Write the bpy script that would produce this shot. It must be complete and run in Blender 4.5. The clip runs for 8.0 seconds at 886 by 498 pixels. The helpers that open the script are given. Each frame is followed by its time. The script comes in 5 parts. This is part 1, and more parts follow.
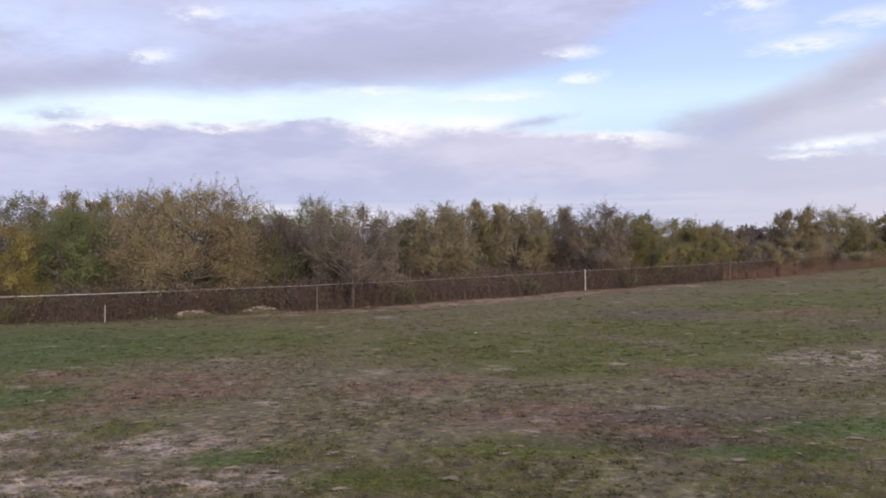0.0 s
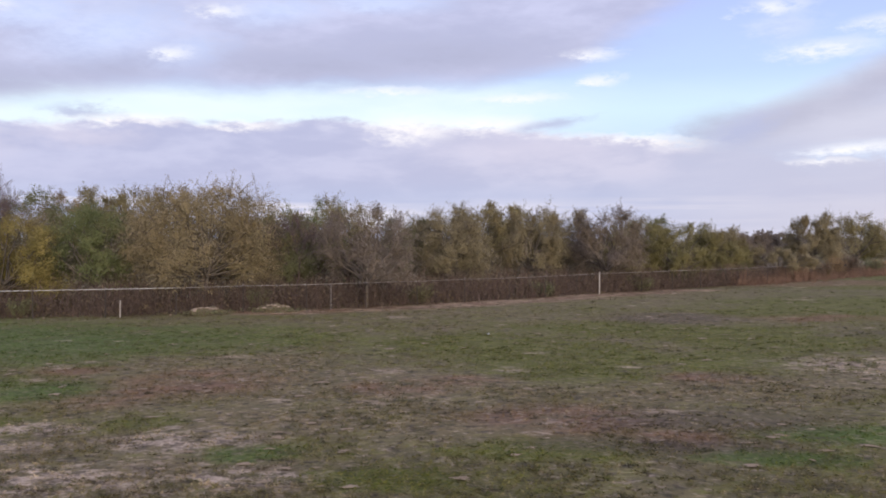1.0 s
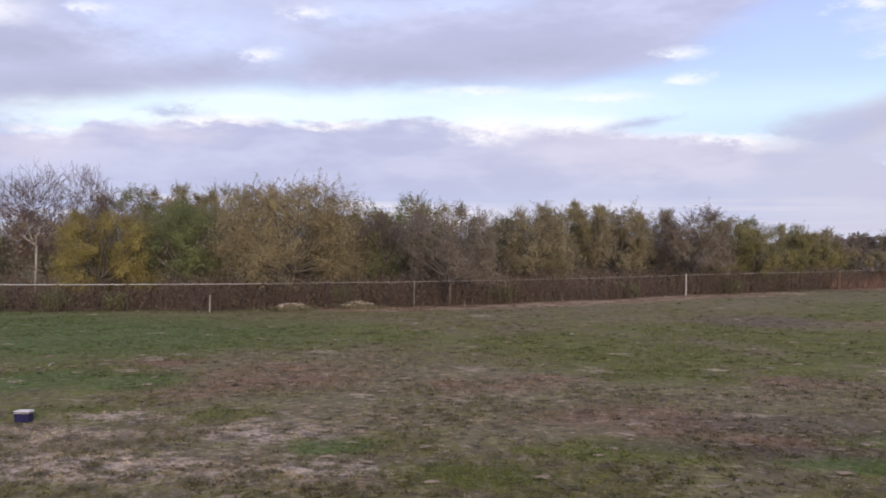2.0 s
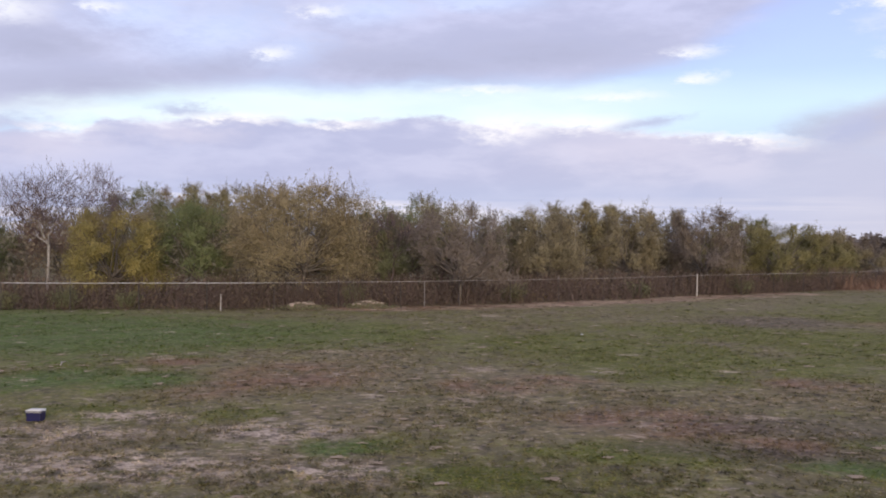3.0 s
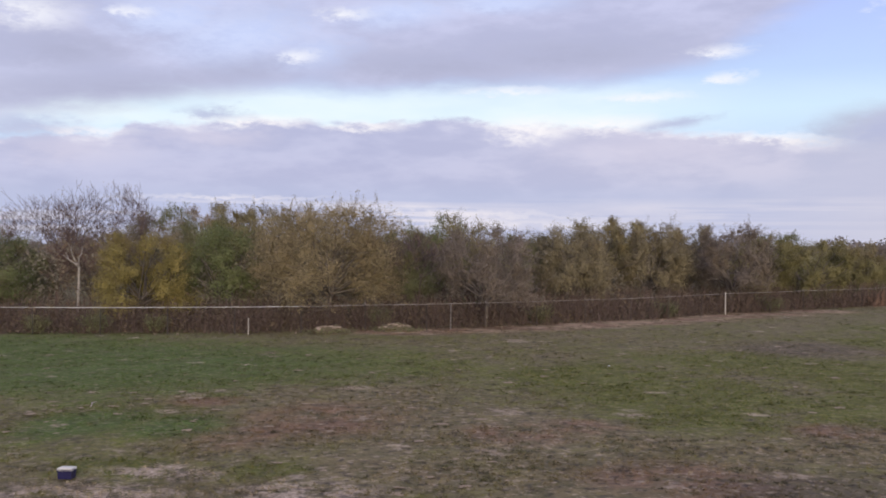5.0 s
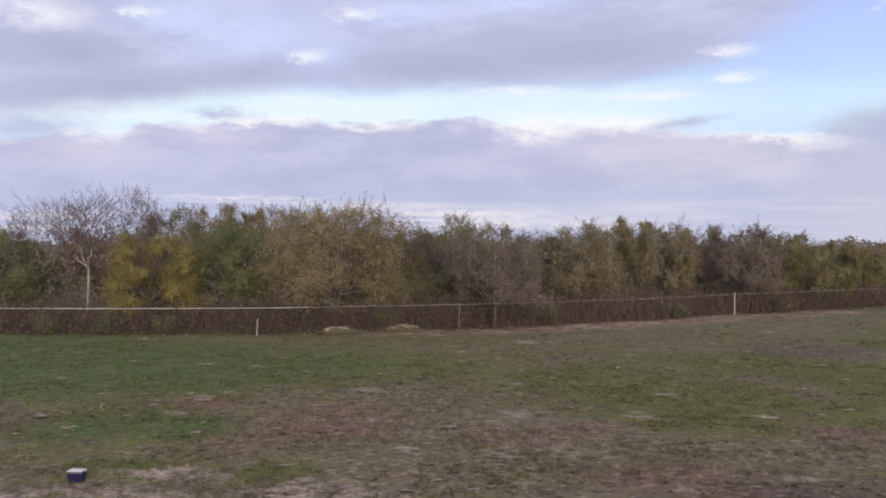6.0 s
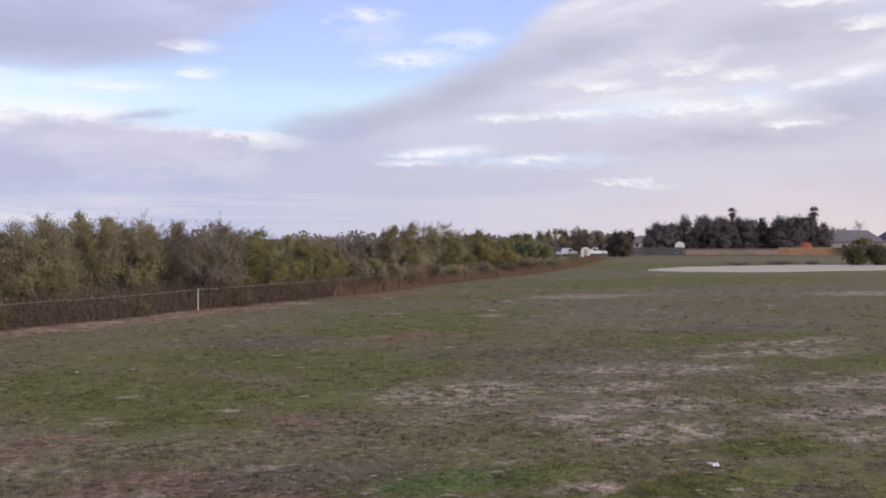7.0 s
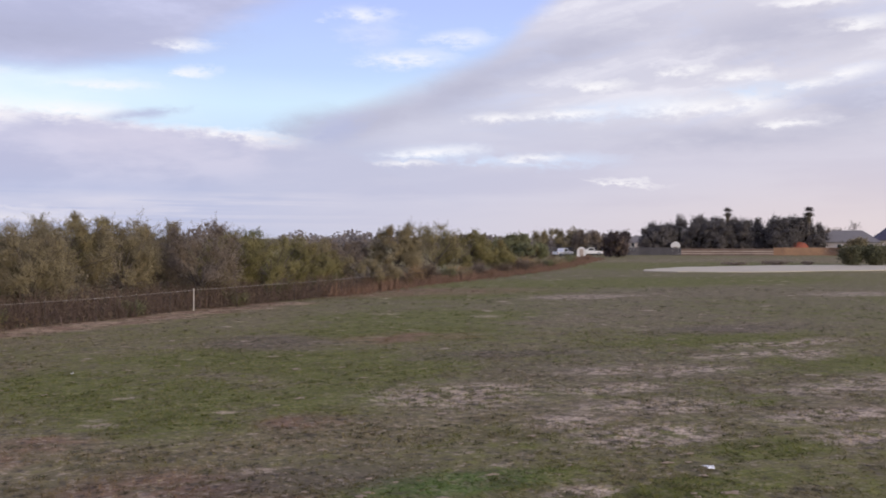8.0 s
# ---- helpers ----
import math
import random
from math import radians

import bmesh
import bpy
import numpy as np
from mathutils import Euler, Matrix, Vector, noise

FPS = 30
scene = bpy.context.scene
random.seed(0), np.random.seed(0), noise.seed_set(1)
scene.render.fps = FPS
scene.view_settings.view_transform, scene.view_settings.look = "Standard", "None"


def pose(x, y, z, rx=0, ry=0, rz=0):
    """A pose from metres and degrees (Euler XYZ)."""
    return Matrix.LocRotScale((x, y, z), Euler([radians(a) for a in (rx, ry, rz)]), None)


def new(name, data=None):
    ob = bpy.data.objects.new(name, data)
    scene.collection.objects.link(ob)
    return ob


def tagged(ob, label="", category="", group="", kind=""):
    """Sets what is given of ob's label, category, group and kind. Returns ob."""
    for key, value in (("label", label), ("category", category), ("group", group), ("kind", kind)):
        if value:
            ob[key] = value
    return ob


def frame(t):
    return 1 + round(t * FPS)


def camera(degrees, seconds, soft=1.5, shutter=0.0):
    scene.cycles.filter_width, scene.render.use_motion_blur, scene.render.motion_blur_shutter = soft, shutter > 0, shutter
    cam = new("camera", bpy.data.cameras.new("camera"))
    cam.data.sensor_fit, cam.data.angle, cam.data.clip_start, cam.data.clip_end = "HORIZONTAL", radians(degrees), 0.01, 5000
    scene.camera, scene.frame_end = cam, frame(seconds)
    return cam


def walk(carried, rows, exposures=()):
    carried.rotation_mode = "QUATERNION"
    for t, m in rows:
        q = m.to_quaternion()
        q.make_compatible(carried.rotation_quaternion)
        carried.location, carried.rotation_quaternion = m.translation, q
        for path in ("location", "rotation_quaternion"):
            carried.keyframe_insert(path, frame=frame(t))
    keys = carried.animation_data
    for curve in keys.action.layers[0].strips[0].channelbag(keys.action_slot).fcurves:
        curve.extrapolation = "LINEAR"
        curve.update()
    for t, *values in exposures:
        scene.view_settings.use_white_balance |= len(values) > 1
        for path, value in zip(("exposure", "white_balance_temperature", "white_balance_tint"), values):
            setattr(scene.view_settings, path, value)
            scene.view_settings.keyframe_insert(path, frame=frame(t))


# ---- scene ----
# ---------------------------------------------------------------- camera
cam = camera(49.9, 8.0, soft=1.85, shutter=0.5)
PATH = [
    # seconds, height, yaw, pitch, roll
    (0.0, 3.11, 0.24, -0.40, 1.28),
    (0.5, 3.11, 0.95, -0.36, 0.79),
    (1.0, 3.10, 1.11, -0.34, 0.43),
    (1.1, 3.10, 1.30, -0.36, 0.40),
    (1.2, 3.10, 2.94, -0.38, 0.34),
    (1.3, 3.10, 4.20, -0.37, 0.15),
    (1.5, 3.09, 5.42, -0.35, -0.05),
    (1.7, 3.07, 5.84, -0.35, -0.09),
    (2.8, 3.06, 6.57, -0.38, -0.22),
    (3.0, 3.10, 6.75, -0.42, -0.28),
    (3.5, 3.33, 7.12, -0.41, -0.28),
    (4.0, 3.80, 7.52, -0.33, -0.25),
    (4.5, 4.06, 7.92, -0.36, -0.19),
    (4.7, 4.08, 8.07, -0.34, -0.15),
    (5.8, 4.12, 8.83, -0.32, -0.09),
    (6.0, 4.14, 8.83, -0.33, -0.06),
    (6.1, 4.15, 8.52, -0.32, -0.01),
    (6.2, 4.16, 7.30, -0.31, 0.06),
    (6.3, 4.17, 2.80, -0.36, 0.14),
    (6.4, 4.19, -0.80, -0.40, 0.14),
    (6.5, 4.21, -5.20, -0.45, 0.12),
    (6.6, 4.22, -10.30, -0.50, 0.10),
    (6.7, 4.23, -15.20, -0.55, 0.10),
    (6.8, 4.24, -19.80, -0.60, 0.10),
    (6.9, 4.25, -22.20, -0.66, 0.10),
    (7.0, 4.27, -22.65, -0.70, 0.10),
    (7.5, 4.32, -22.98, -0.72, 0.06),
    (8.0, 4.33, -22.89, -0.73, 0.04),
]
walk(cam, [(t, pose(0, 0, z, 90 + p, r, y)) for t, z, y, p, r in PATH], exposures=[(0.0, 0.0), (3.5, 0.04), (4.5, -0.08), (8.0, -0.08)])

# ---------------------------------------------------------------- node helpers


class Nodes:
    """Short forms for wiring shader nodes."""

    def __init__(self, tree):
        self.t = tree
        tree.nodes.clear()

    def node(self, kind):
        return self.t.nodes.new(kind)

    def wire(self, socket, value):
        if isinstance(value, (int, float)):
            socket.default_value = value
        elif isinstance(value, tuple):
            size = len(socket.default_value)
            socket.default_value = (*value, 1.0)[:size] if size == 4 else value[:size]
        else:
            self.t.links.new(value, socket)

    def math(self, op, a, b=0.0, c=0.0):
        n = self.node("ShaderNodeMath")
        n.operation = op
        for s, v in zip(n.inputs, (a, b, c)):
            self.wire(s, v)
        return n.outputs[0]

    def vec(self, op, a, b=(0.0, 0.0, 0.0)):
        n = self.node("ShaderNodeVectorMath")
        n.operation = op
        self.wire(n.inputs[0], a)
        self.wire(n.inputs[1], b)
        return n.outputs["Value" if op in ("LENGTH", "DOT_PRODUCT") else "Vector"]

    def step(self, x, lo, hi, a=0.0, b=1.0, smooth=True):
        n = self.node("ShaderNodeMapRange")
        n.interpolation_type = "SMOOTHSTEP" if smooth else "LINEAR"
        n.clamp = True
        for s, v in zip(n.inputs, (x, lo, hi, a, b)):
            self.wire(s, v)
        return n.outputs[0]

    def mix(self, fac, a, b, blend="MIX"):
        n = self.node("ShaderNodeMix")
        n.data_type, n.blend_type = "RGBA", blend
        self.wire(n.inputs["Factor"], fac)
        self.wire(n.inputs[6], a)
        self.wire(n.inputs[7], b)
        return n.outputs[2]

    def noise(self, p, scale, detail=3.0, rough=0.55, out=0):
        n = self.node("ShaderNodeTexNoise")
        self.wire(n.inputs["Vector"], p)
        n.inputs["Scale"].default_value = scale
        n.inputs["Detail"].default_value = detail
        n.inputs["Roughness"].default_value = rough
        return n.outputs[out]

    def xyz(self, x, y, z):
        n = self.node("ShaderNodeCombineXYZ")
        for s, v in zip(n.inputs, (x, y, z)):
            self.wire(s, v)
        return n.outputs[0]

    def first(self, colour):
        n = self.node("ShaderNodeSeparateColor")
        self.wire(n.inputs[0], colour)
        return n.outputs[0]

    def ramp(self, x, stops):
        n = self.node("ShaderNodeValToRGB")
        el = n.color_ramp.elements
        while len(el) < len(stops):
            el.new(0.5)
        for e, (p, c) in zip(el, stops):
            e.position = p
            e.color = (*c, 1.0) if isinstance(c, tuple) else (c, c, c, 1.0)
        self.wire(n.inputs[0], x)
        return n.outputs[0]


# ---------------------------------------------------------------- sky and sun
SUN_AZ, SUN_EL = 162.0, 10.0
world = bpy.data.worlds.new("evening_sky")
scene.world = world
world.use_nodes = True
w = Nodes(world.node_tree)
gen = w.node("ShaderNodeTexCoord").outputs["Generated"]
sep = w.node("ShaderNodeSeparateXYZ")
w.wire(sep.inputs[0], gen)
az = w.math("MULTIPLY", w.math("ARCTAN2", sep.outputs[0], sep.outputs[1]), 57.29578)
el = w.math("MULTIPLY", w.math("ARCSINE", sep.outputs[2]), 57.29578)
def warped(sx, sy, z, detail=5.0, rough=0.55):
    return w.noise(w.xyz(w.math("MULTIPLY", az, sx), w.math("MULTIPLY", el, sy), z), 1.0, detail, rough)


n_big = warped(0.075, 0.26, 0.0)
n_mid = warped(0.20, 0.62, 3.7, 6.0, 0.58)
n_fine = warped(0.55, 1.25, 9.1, 5.0, 0.6)
streak = w.noise(w.xyz(w.math("SUBTRACT", w.math("MULTIPLY", az, 0.085), w.math("MULTIPLY", el, 0.09)), w.math("MULTIPLY", el, 0.5), 5.3), 1.0, 4.0, 0.5)
turn = w.math("DIVIDE", w.math("ADD", az, 60.0), 120.0)


def shift(noise_value, degrees):
    return w.math("MULTIPLY", w.math("SUBTRACT", noise_value, 0.5), degrees)


az_w = w.math("ADD", az, w.math("ADD", shift(n_mid, 7.0), shift(n_fine, 5.0)))
el_w = w.math("ADD", el, w.math("ADD", shift(n_mid, 1.4), shift(n_fine, 1.0)))
el_soft = w.math("ADD", el, w.math("ADD", shift(n_big, 2.4), shift(n_mid, 1.6)))


def edge(points):
    """An elevation in degrees that follows the azimuth."""
    return w.math("MULTIPLY", w.ramp(turn, [((a + 60.0) / 120.0, e / 24.0) for a, e in points]), 24.0)


n_tear = warped(1.3, 3.4, 6.6, 4.0, 0.62)
az_s = w.math("ADD", az, w.math("ADD", shift(n_fine, 3.6), shift(n_tear, 2.4)))
el_s = w.math("ADD", el, w.math("ADD", shift(n_fine, 0.8), shift(n_tear, 0.6)))


def wisps(rows, soft=1.0):
    """Soft torn shreds of cloud: azimuth, elevation, their two half widths and the slope of each."""
    out = None
    for a, e, ra, re, slope in rows:
        u = w.math("SUBTRACT", az_s, a)
        v = w.math("SUBTRACT", w.math("SUBTRACT", el_s, e), w.math("MULTIPLY", u, slope))
        d = w.vec("LENGTH", w.xyz(w.math("DIVIDE", u, ra), w.math("DIVIDE", v, re), 0.0))
        k = w.step(d, max(0.0, 1.0 - soft), 1.0 + 0.95 * soft, 1.0, 0.0)
        out = k if out is None else w.math("MAXIMUM", out, k)
    return out


def times(*values):
    out = values[0]
    for v in values[1:]:
        out = w.math("MULTIPLY", out, v)
    return out


warm_side = w.step(az, 6.0, 48.0)
grain = w.step(w.math("ADD", w.math("MULTIPLY", n_fine, 0.5), w.math("MULTIPLY", n_tear, 0.5)), 0.38, 0.60, 0.45, 1.0)
# clear sky: pale low down, deeper above
blue = w.ramp(w.math("DIVIDE", el, 40.0), [(0.0, (0.66, 0.68, 0.84)), (0.12, (0.62, 0.74, 0.97)), (0.195, (0.62, 0.81, 1.0)), (0.25, (0.53, 0.68, 1.0)), (0.34, (0.47, 0.58, 1.0)), (1.0, (0.34, 0.45, 0.80))])
band = times(w.step(el_w, 6.0, 7.4), w.step(el_soft, 8.3, 9.9, 1.0, 0.0), w.step(az, -2.0, 12.0, 1.0, 0.15), w.step(n_big, 0.30, 0.60, 0.55, 1.0))
colour = w.mix(w.math("MULTIPLY", band, 0.85), blue, (0.86, 0.96, 1.0))
# upper bank: lit from above, dark in its belly, torn open towards the top
low_a = edge([(-60, 6.5), (-33, 7.2), (-23, 8.5), (-17, 9.3), (2, 9.4), (7, 10.6), (12, 13.0), (40, 24.0)])
in_a = w.step(w.math("SUBTRACT", el_soft, low_a), -0.8, 1.0)
grey_a = w.mix(w.step(n_mid, 0.34, 0.66), (0.49, 0.50, 0.70), (0.60, 0.61, 0.83))
colour = w.mix(w.math("MULTIPLY", in_a, 0.95), colour, grey_a)
rents = wisps([(-20.1, 12.1, 4.0, 1.5, 0.1), (-24.2, 12.8, 3.2, 1.0, 0.0), (-16.1, 11.2, 2.2, 0.9, 0.1), (-4.7, 14.1, 3.4, 0.5, 0.0), (-11.0, 13.6, 3.0, 0.7, 0.1), (18.8, 12.0, 1.5, 0.7, 0.0)])
colour = w.mix(times(rents, 0.85), colour, w.mix(grain, (0.54, 0.63, 0.95), (0.64, 0.72, 1.0)))
bellies = wisps([(-1.0, 11.2, 8.0, 1.2, 0.03), (-8.5, 10.6, 7.0, 1.1, 0.0), (-27.9, 8.8, 7.0, 0.9, 0.1), (-20.1, 10.0, 3.6, 0.7, 0.12), (-30.3, 10.7, 3.8, 1.2, 0.0)])
colour = w.mix(times(bellies, w.step(n_mid, 0.30, 0.62, 0.35, 0.85)), colour, (0.41, 0.42, 0.585))
# long middle bank with a bright lumpy rim
top_b = edge([(-60, 5.5), (-33, 5.8), (-27.4, 6.2), (-26.4, 6.9), (-17, 7.15), (-13, 6.95), (-9, 7.5), (-1, 7.05), (7, 6.4), (16.5, 5.4), (23, 2.0)])
depth_b = w.math("SUBTRACT", top_b, el_w)
in_b = w.step(depth_b, -0.2, 0.25)
glow = wisps([(-2.9, 6.8, 2.0, 0.65, 0.0), (1.7, 7.0, 2.8, 0.42, 0.0), (-19.4, 7.2, 2.9, 0.26, 0.0), (-29.4, 6.3, 2.4, 0.24, 0.0), (12.2, 5.9, 4.0, 0.22, -0.09), (16.0, 5.5, 1.4, 0.17, 0.0), (-12.8, 7.0, 1.8, 0.24, 0.0)])
rim = w.math("MULTIPLY", w.step(depth_b, 0.05, 0.8, 1.0, 0.0), w.step(n_mid, 0.44, 0.62, 0.05, 0.55))
pale_b = w.mix(w.step(n_mid, 0.36, 0.64), (0.52, 0.525, 0.70), (0.63, 0.615, 0.77))
grey_b = w.mix(w.step(az, -16.0, 16.0), w.mix(w.step(n_mid, 0.36, 0.64), (0.475, 0.49, 0.70), (0.56, 0.57, 0.775)), pale_b)
grey_b = w.mix(w.step(el, 2.2, 4.4, 0.7, 0.0), grey_b, (0.47, 0.52, 0.735))
grey_b = w.mix(w.math("MULTIPLY", wisps([(-29.4, 5.4, 3.0, 0.8, 0.0), (-22.0, 6.2, 2.6, 0.5, 0.0), (4.0, 5.6, 5.0, 0.9, 0.0)]), 0.6), grey_b, (0.70, 0.66, 0.80))
colour = w.mix(in_b, colour, w.mix(rim, grey_b, (0.93, 0.91, 0.97)))
colour = w.mix(times(glow, grain, 0.95), colour, (1.0, 0.96, 0.98))
# wide pale sheet that climbs to the other side, dark along its edge
top_c = edge([(4, 0.0), (12, 4.4), (14.4, 6.0), (17.4, 7.6), (21.8, 9.1), (25.6, 10.6), (28, 12.4), (31, 14.5), (46, 22.0)])
depth_c = w.math("SUBTRACT", top_c, el_soft)
in_c = w.math("MULTIPLY", w.step(depth_c, -0.9, 1.0), w.step(az, 6.0, 18.0))
grey_c = w.mix(warm_side, (0.52, 0.54, 0.72), w.mix(w.step(el, 3.0, 8.0), (0.62, 0.58, 0.69), (0.70, 0.67, 0.76)))
grey_c = w.mix(w.step(streak, 0.36, 0.62, 0.0, 0.30), grey_c, (0.78, 0.75, 0.84))
colour = w.mix(w.math("MULTIPLY", in_c, 0.95), colour, grey_c)
comb = w.noise(w.xyz(w.math("MULTIPLY", az_w, 0.10), w.math("MULTIPLY", w.math("SUBTRACT", el_w, w.math("MULTIPLY", az, 0.11)), 0.52), 2.4), 1.0, 4.0, 0.52)
high_c = times(in_c, w.step(el, 4.6, 8.4), w.step(az, 20.0, 30.0))
colour = w.mix(w.math("MULTIPLY", high_c, w.step(comb, 0.34, 0.48, 0.35, 0.0)), colour, (0.60, 0.67, 0.93))
colour = w.mix(w.math("MULTIPLY", high_c, w.step(comb, 0.50, 0.68, 0.0, 0.55)), colour, (0.90, 0.88, 0.96))
shade_c = wisps([(19.0, 7.0, 3.6, 0.9, 0.28), (24.0, 8.8, 4.4, 1.0, 0.42), (30.0, 10.8, 4.6, 0.9, 0.25), (42.4, 11.3, 4.4, 1.2, 0.0), (40.9, 5.8, 6.5, 0.65, 0.04), (45.7, 7.0, 2.6, 1.2, 0.1), (14.6, 6.6, 2.0, 0.8, 0.2)])
colour = w.mix(times(shade_c, w.step(n_mid, 0.28, 0.58, 0.5, 1.0), 0.72), colour, (0.46, 0.46, 0.60))
openings = wisps([(33.6, 7.5, 3.4, 0.45, 0.05), (41.2, 8.3, 2.2, 0.42, 0.05), (30.3, 4.5, 2.6, 0.4, 0.0), (22.5, 5.0, 2.6, 0.4, 0.05), (25.5, 4.6, 2.0, 0.3, 0.0)])
colour = w.mix(times(openings, grain, 0.8), colour, (0.66, 0.77, 0.98))
# bright shreds and dark rags
shreds = wisps([(-31.7, 12.6, 2.0, 0.7, 0.0), (-26.5, 13.0, 0.9, 0.3, 0.0), (-14.1, 13.5, 1.2, 0.28, 0.0), (-16.8, 11.0, 0.8, 0.3, 0.0), (7.9, 11.0, 1.3, 0.28, 0.0), (8.3, 9.5, 1.1, 0.28, 0.0), (3.7, 8.6, 2.0, 0.2, 0.0), (-4.3, 9.1, 2.2, 0.18, 0.0), (21.0, 10.6, 2.2, 0.42, 0.03), (24.0, 11.7, 1.5, 0.38, 0.0), (18.1, 13.1, 1.5, 0.34, 0.0)])
colour = w.mix(times(shreds, grain, 0.85), colour, (0.94, 0.94, 1.0))
veils = wisps([(26.4, 7.1, 1.5, 0.22, 0.0), (30.3, 7.3, 2.4, 0.22, 0.03), (37.8, 7.5, 3.4, 0.4, 0.0), (40.6, 7.6, 1.6, 0.45, 0.0), (32.3, 8.9, 1.4, 0.25, 0.0), (37.3, 9.6, 1.0, 0.22, 0.0), (40.6, 9.2, 1.4, 0.28, 0.0), (46.0, 9.0, 1.5, 0.32, 0.2), (43.9, 8.5, 1.1, 0.2, 0.1),
               (43.0, 6.4, 1.4, 0.18, 0.0), (46.8, 11.6, 1.3, 0.34, 0.0), (44.2, 13.0, 1.8, 0.25, 0.0), (22.5, 5.1, 2.2, 0.22, 0.05), (20.8, 4.4, 1.5, 0.17, 0.0), (28.4, 4.7, 1.2, 0.18, 0.0), (33.9, 3.2, 1.6, 0.15, -0.1)])
colour = w.mix(times(veils, grain, 0.9), colour, (0.98, 0.96, 0.99))
rags = wisps([(-21.8, 7.6, 1.5, 0.32, 0.0), (-32.0, 6.4, 2.4, 0.5, 0.0), (5.3, 7.0, 1.7, 0.28, 0.12), (16.6, 6.4, 1.4, 0.8, 0.3)])
colour = w.mix(times(rags, 0.8), colour, (0.47, 0.50, 0.71))
# thin bright lines low down
low_lines = w.noise(w.xyz(w.math("MULTIPLY", az, 0.035), w.math("ADD", w.math("MULTIPLY", el, 1.1), w.math("MULTIPLY", az, 0.012)), 1.0), 1.5, 4.0)
thin = times(w.step(low_lines, 0.46, 0.58), w.step(el, 0.3, 1.0), w.step(el, 2.0, 2.9, 1.0, 0.0), w.step(az, 8.0, 20.0, 0.55, 0.05), w.step(n_big, 0.40, 0.62, 0.35, 1.0))
colour = w.mix(thin, colour, (0.90, 0.83, 0.87))
lines = wisps([(-8.0, 1.9, 8.0, 0.18, -0.045), (-21.0, 2.7, 5.0, 0.09, 0.0), (-3.0, 1.2, 6.0, 0.22, -0.03)])
colour = w.mix(times(lines, grain, 0.6), colour, (0.93, 0.87, 0.90))
# the haze near the ground, and the ground's own half of the sphere
colour = w.mix(w.step(el, -0.5, w.math("ADD", 2.0, w.math("MULTIPLY", warm_side, 3.0)), w.math("ADD", 0.40, w.math("MULTIPLY", warm_side, 0.30)), 0.0), colour, w.mix(warm_side, (0.58, 0.60, 0.74), (0.80, 0.68, 0.67)))
colour = w.mix(w.step(el, -6.0, -1.0, 1.0, 0.0), colour, (0.12, 0.11, 0.08))
nishita = w.node("ShaderNodeTexSky")
nishita.sky_type = "NISHITA"
nishita.sun_disc = False
nishita.sun_elevation, nishita.sun_rotation = radians(SUN_EL), radians(SUN_AZ)
b_clear = w.node("ShaderNodeBackground")
w.wire(b_clear.inputs["Color"], nishita.outputs[0])
b_clear.inputs["Strength"].default_value = 0.05
b_cloud = w.node("ShaderNodeBackground")
w.wire(b_cloud.inputs["Color"], colour)
b_cloud.inputs["Strength"].default_value = 1.15
both = w.node("ShaderNodeMixShader")
both.inputs[0].default_value = 0.92
w.t.links.new(b_clear.outputs[0], both.inputs[1])
w.t.links.new(b_cloud.outputs[0], both.inputs[2])
w.t.links.new(both.outputs[0], w.node("ShaderNodeOutputWorld").inputs[0])

sun = new("sun", bpy.data.lights.new("sun", "SUN"))
sun.data.energy, sun.data.angle, sun.data.color = 2.5, radians(16), (1.0, 0.87, 0.70)
sun.rotation_euler = Vector((-math.sin(radians(SUN_AZ)) * math.cos(radians(SUN_EL)), -math.cos(radians(SUN_AZ)) * math.cos(radians(SUN_EL)), -math.sin(radians(SUN_EL)))).to_track_quat("-Z", "Y").to_euler()

# ---------------------------------------------------------------- materials


def material(name):
    m = bpy.data.materials.new(name)
    m.use_nodes = True
    return m, Nodes(m.node_tree)


def finish(n, colour, rough=0.8, bump=None, bump_strength=0.3, bump_distance=0.02, metal=0.0, translucent=0.0, spec=0.3):
    b = n.node("ShaderNodeBsdfPrincipled")
    n.wire(b.inputs["Base Color"], colour)
    n.wire(b.inputs["Roughness"], rough)
    n.wire(b.inputs["Metallic"], metal)
    n.wire(b.inputs["Specular IOR Level"], spec)
    if bump is not None:
        bm = n.node("ShaderNodeBump")
        bm.inputs["Strength"].default_value, bm.inputs["Distance"].default_value = bump_strength, bump_distance
        n.wire(bm.inputs["Height"], bump)
        n.wire(b.inputs["Normal"], bm.outputs[0])
    last = b.outputs[0]
    if translucent:
        tr = n.node("ShaderNodeBsdfTranslucent")
        n.wire(tr.inputs["Color"], colour)
        mx = n.node("ShaderNodeMixShader")
        mx.inputs[0].default_value = translucent
        n.t.links.new(last, mx.inputs[1])
        n.t.links.new(tr.outputs[0], mx.inputs[2])
        last = mx.outputs[0]
    n.t.links.new(last, n.node("ShaderNodeOutputMaterial").inputs[0])


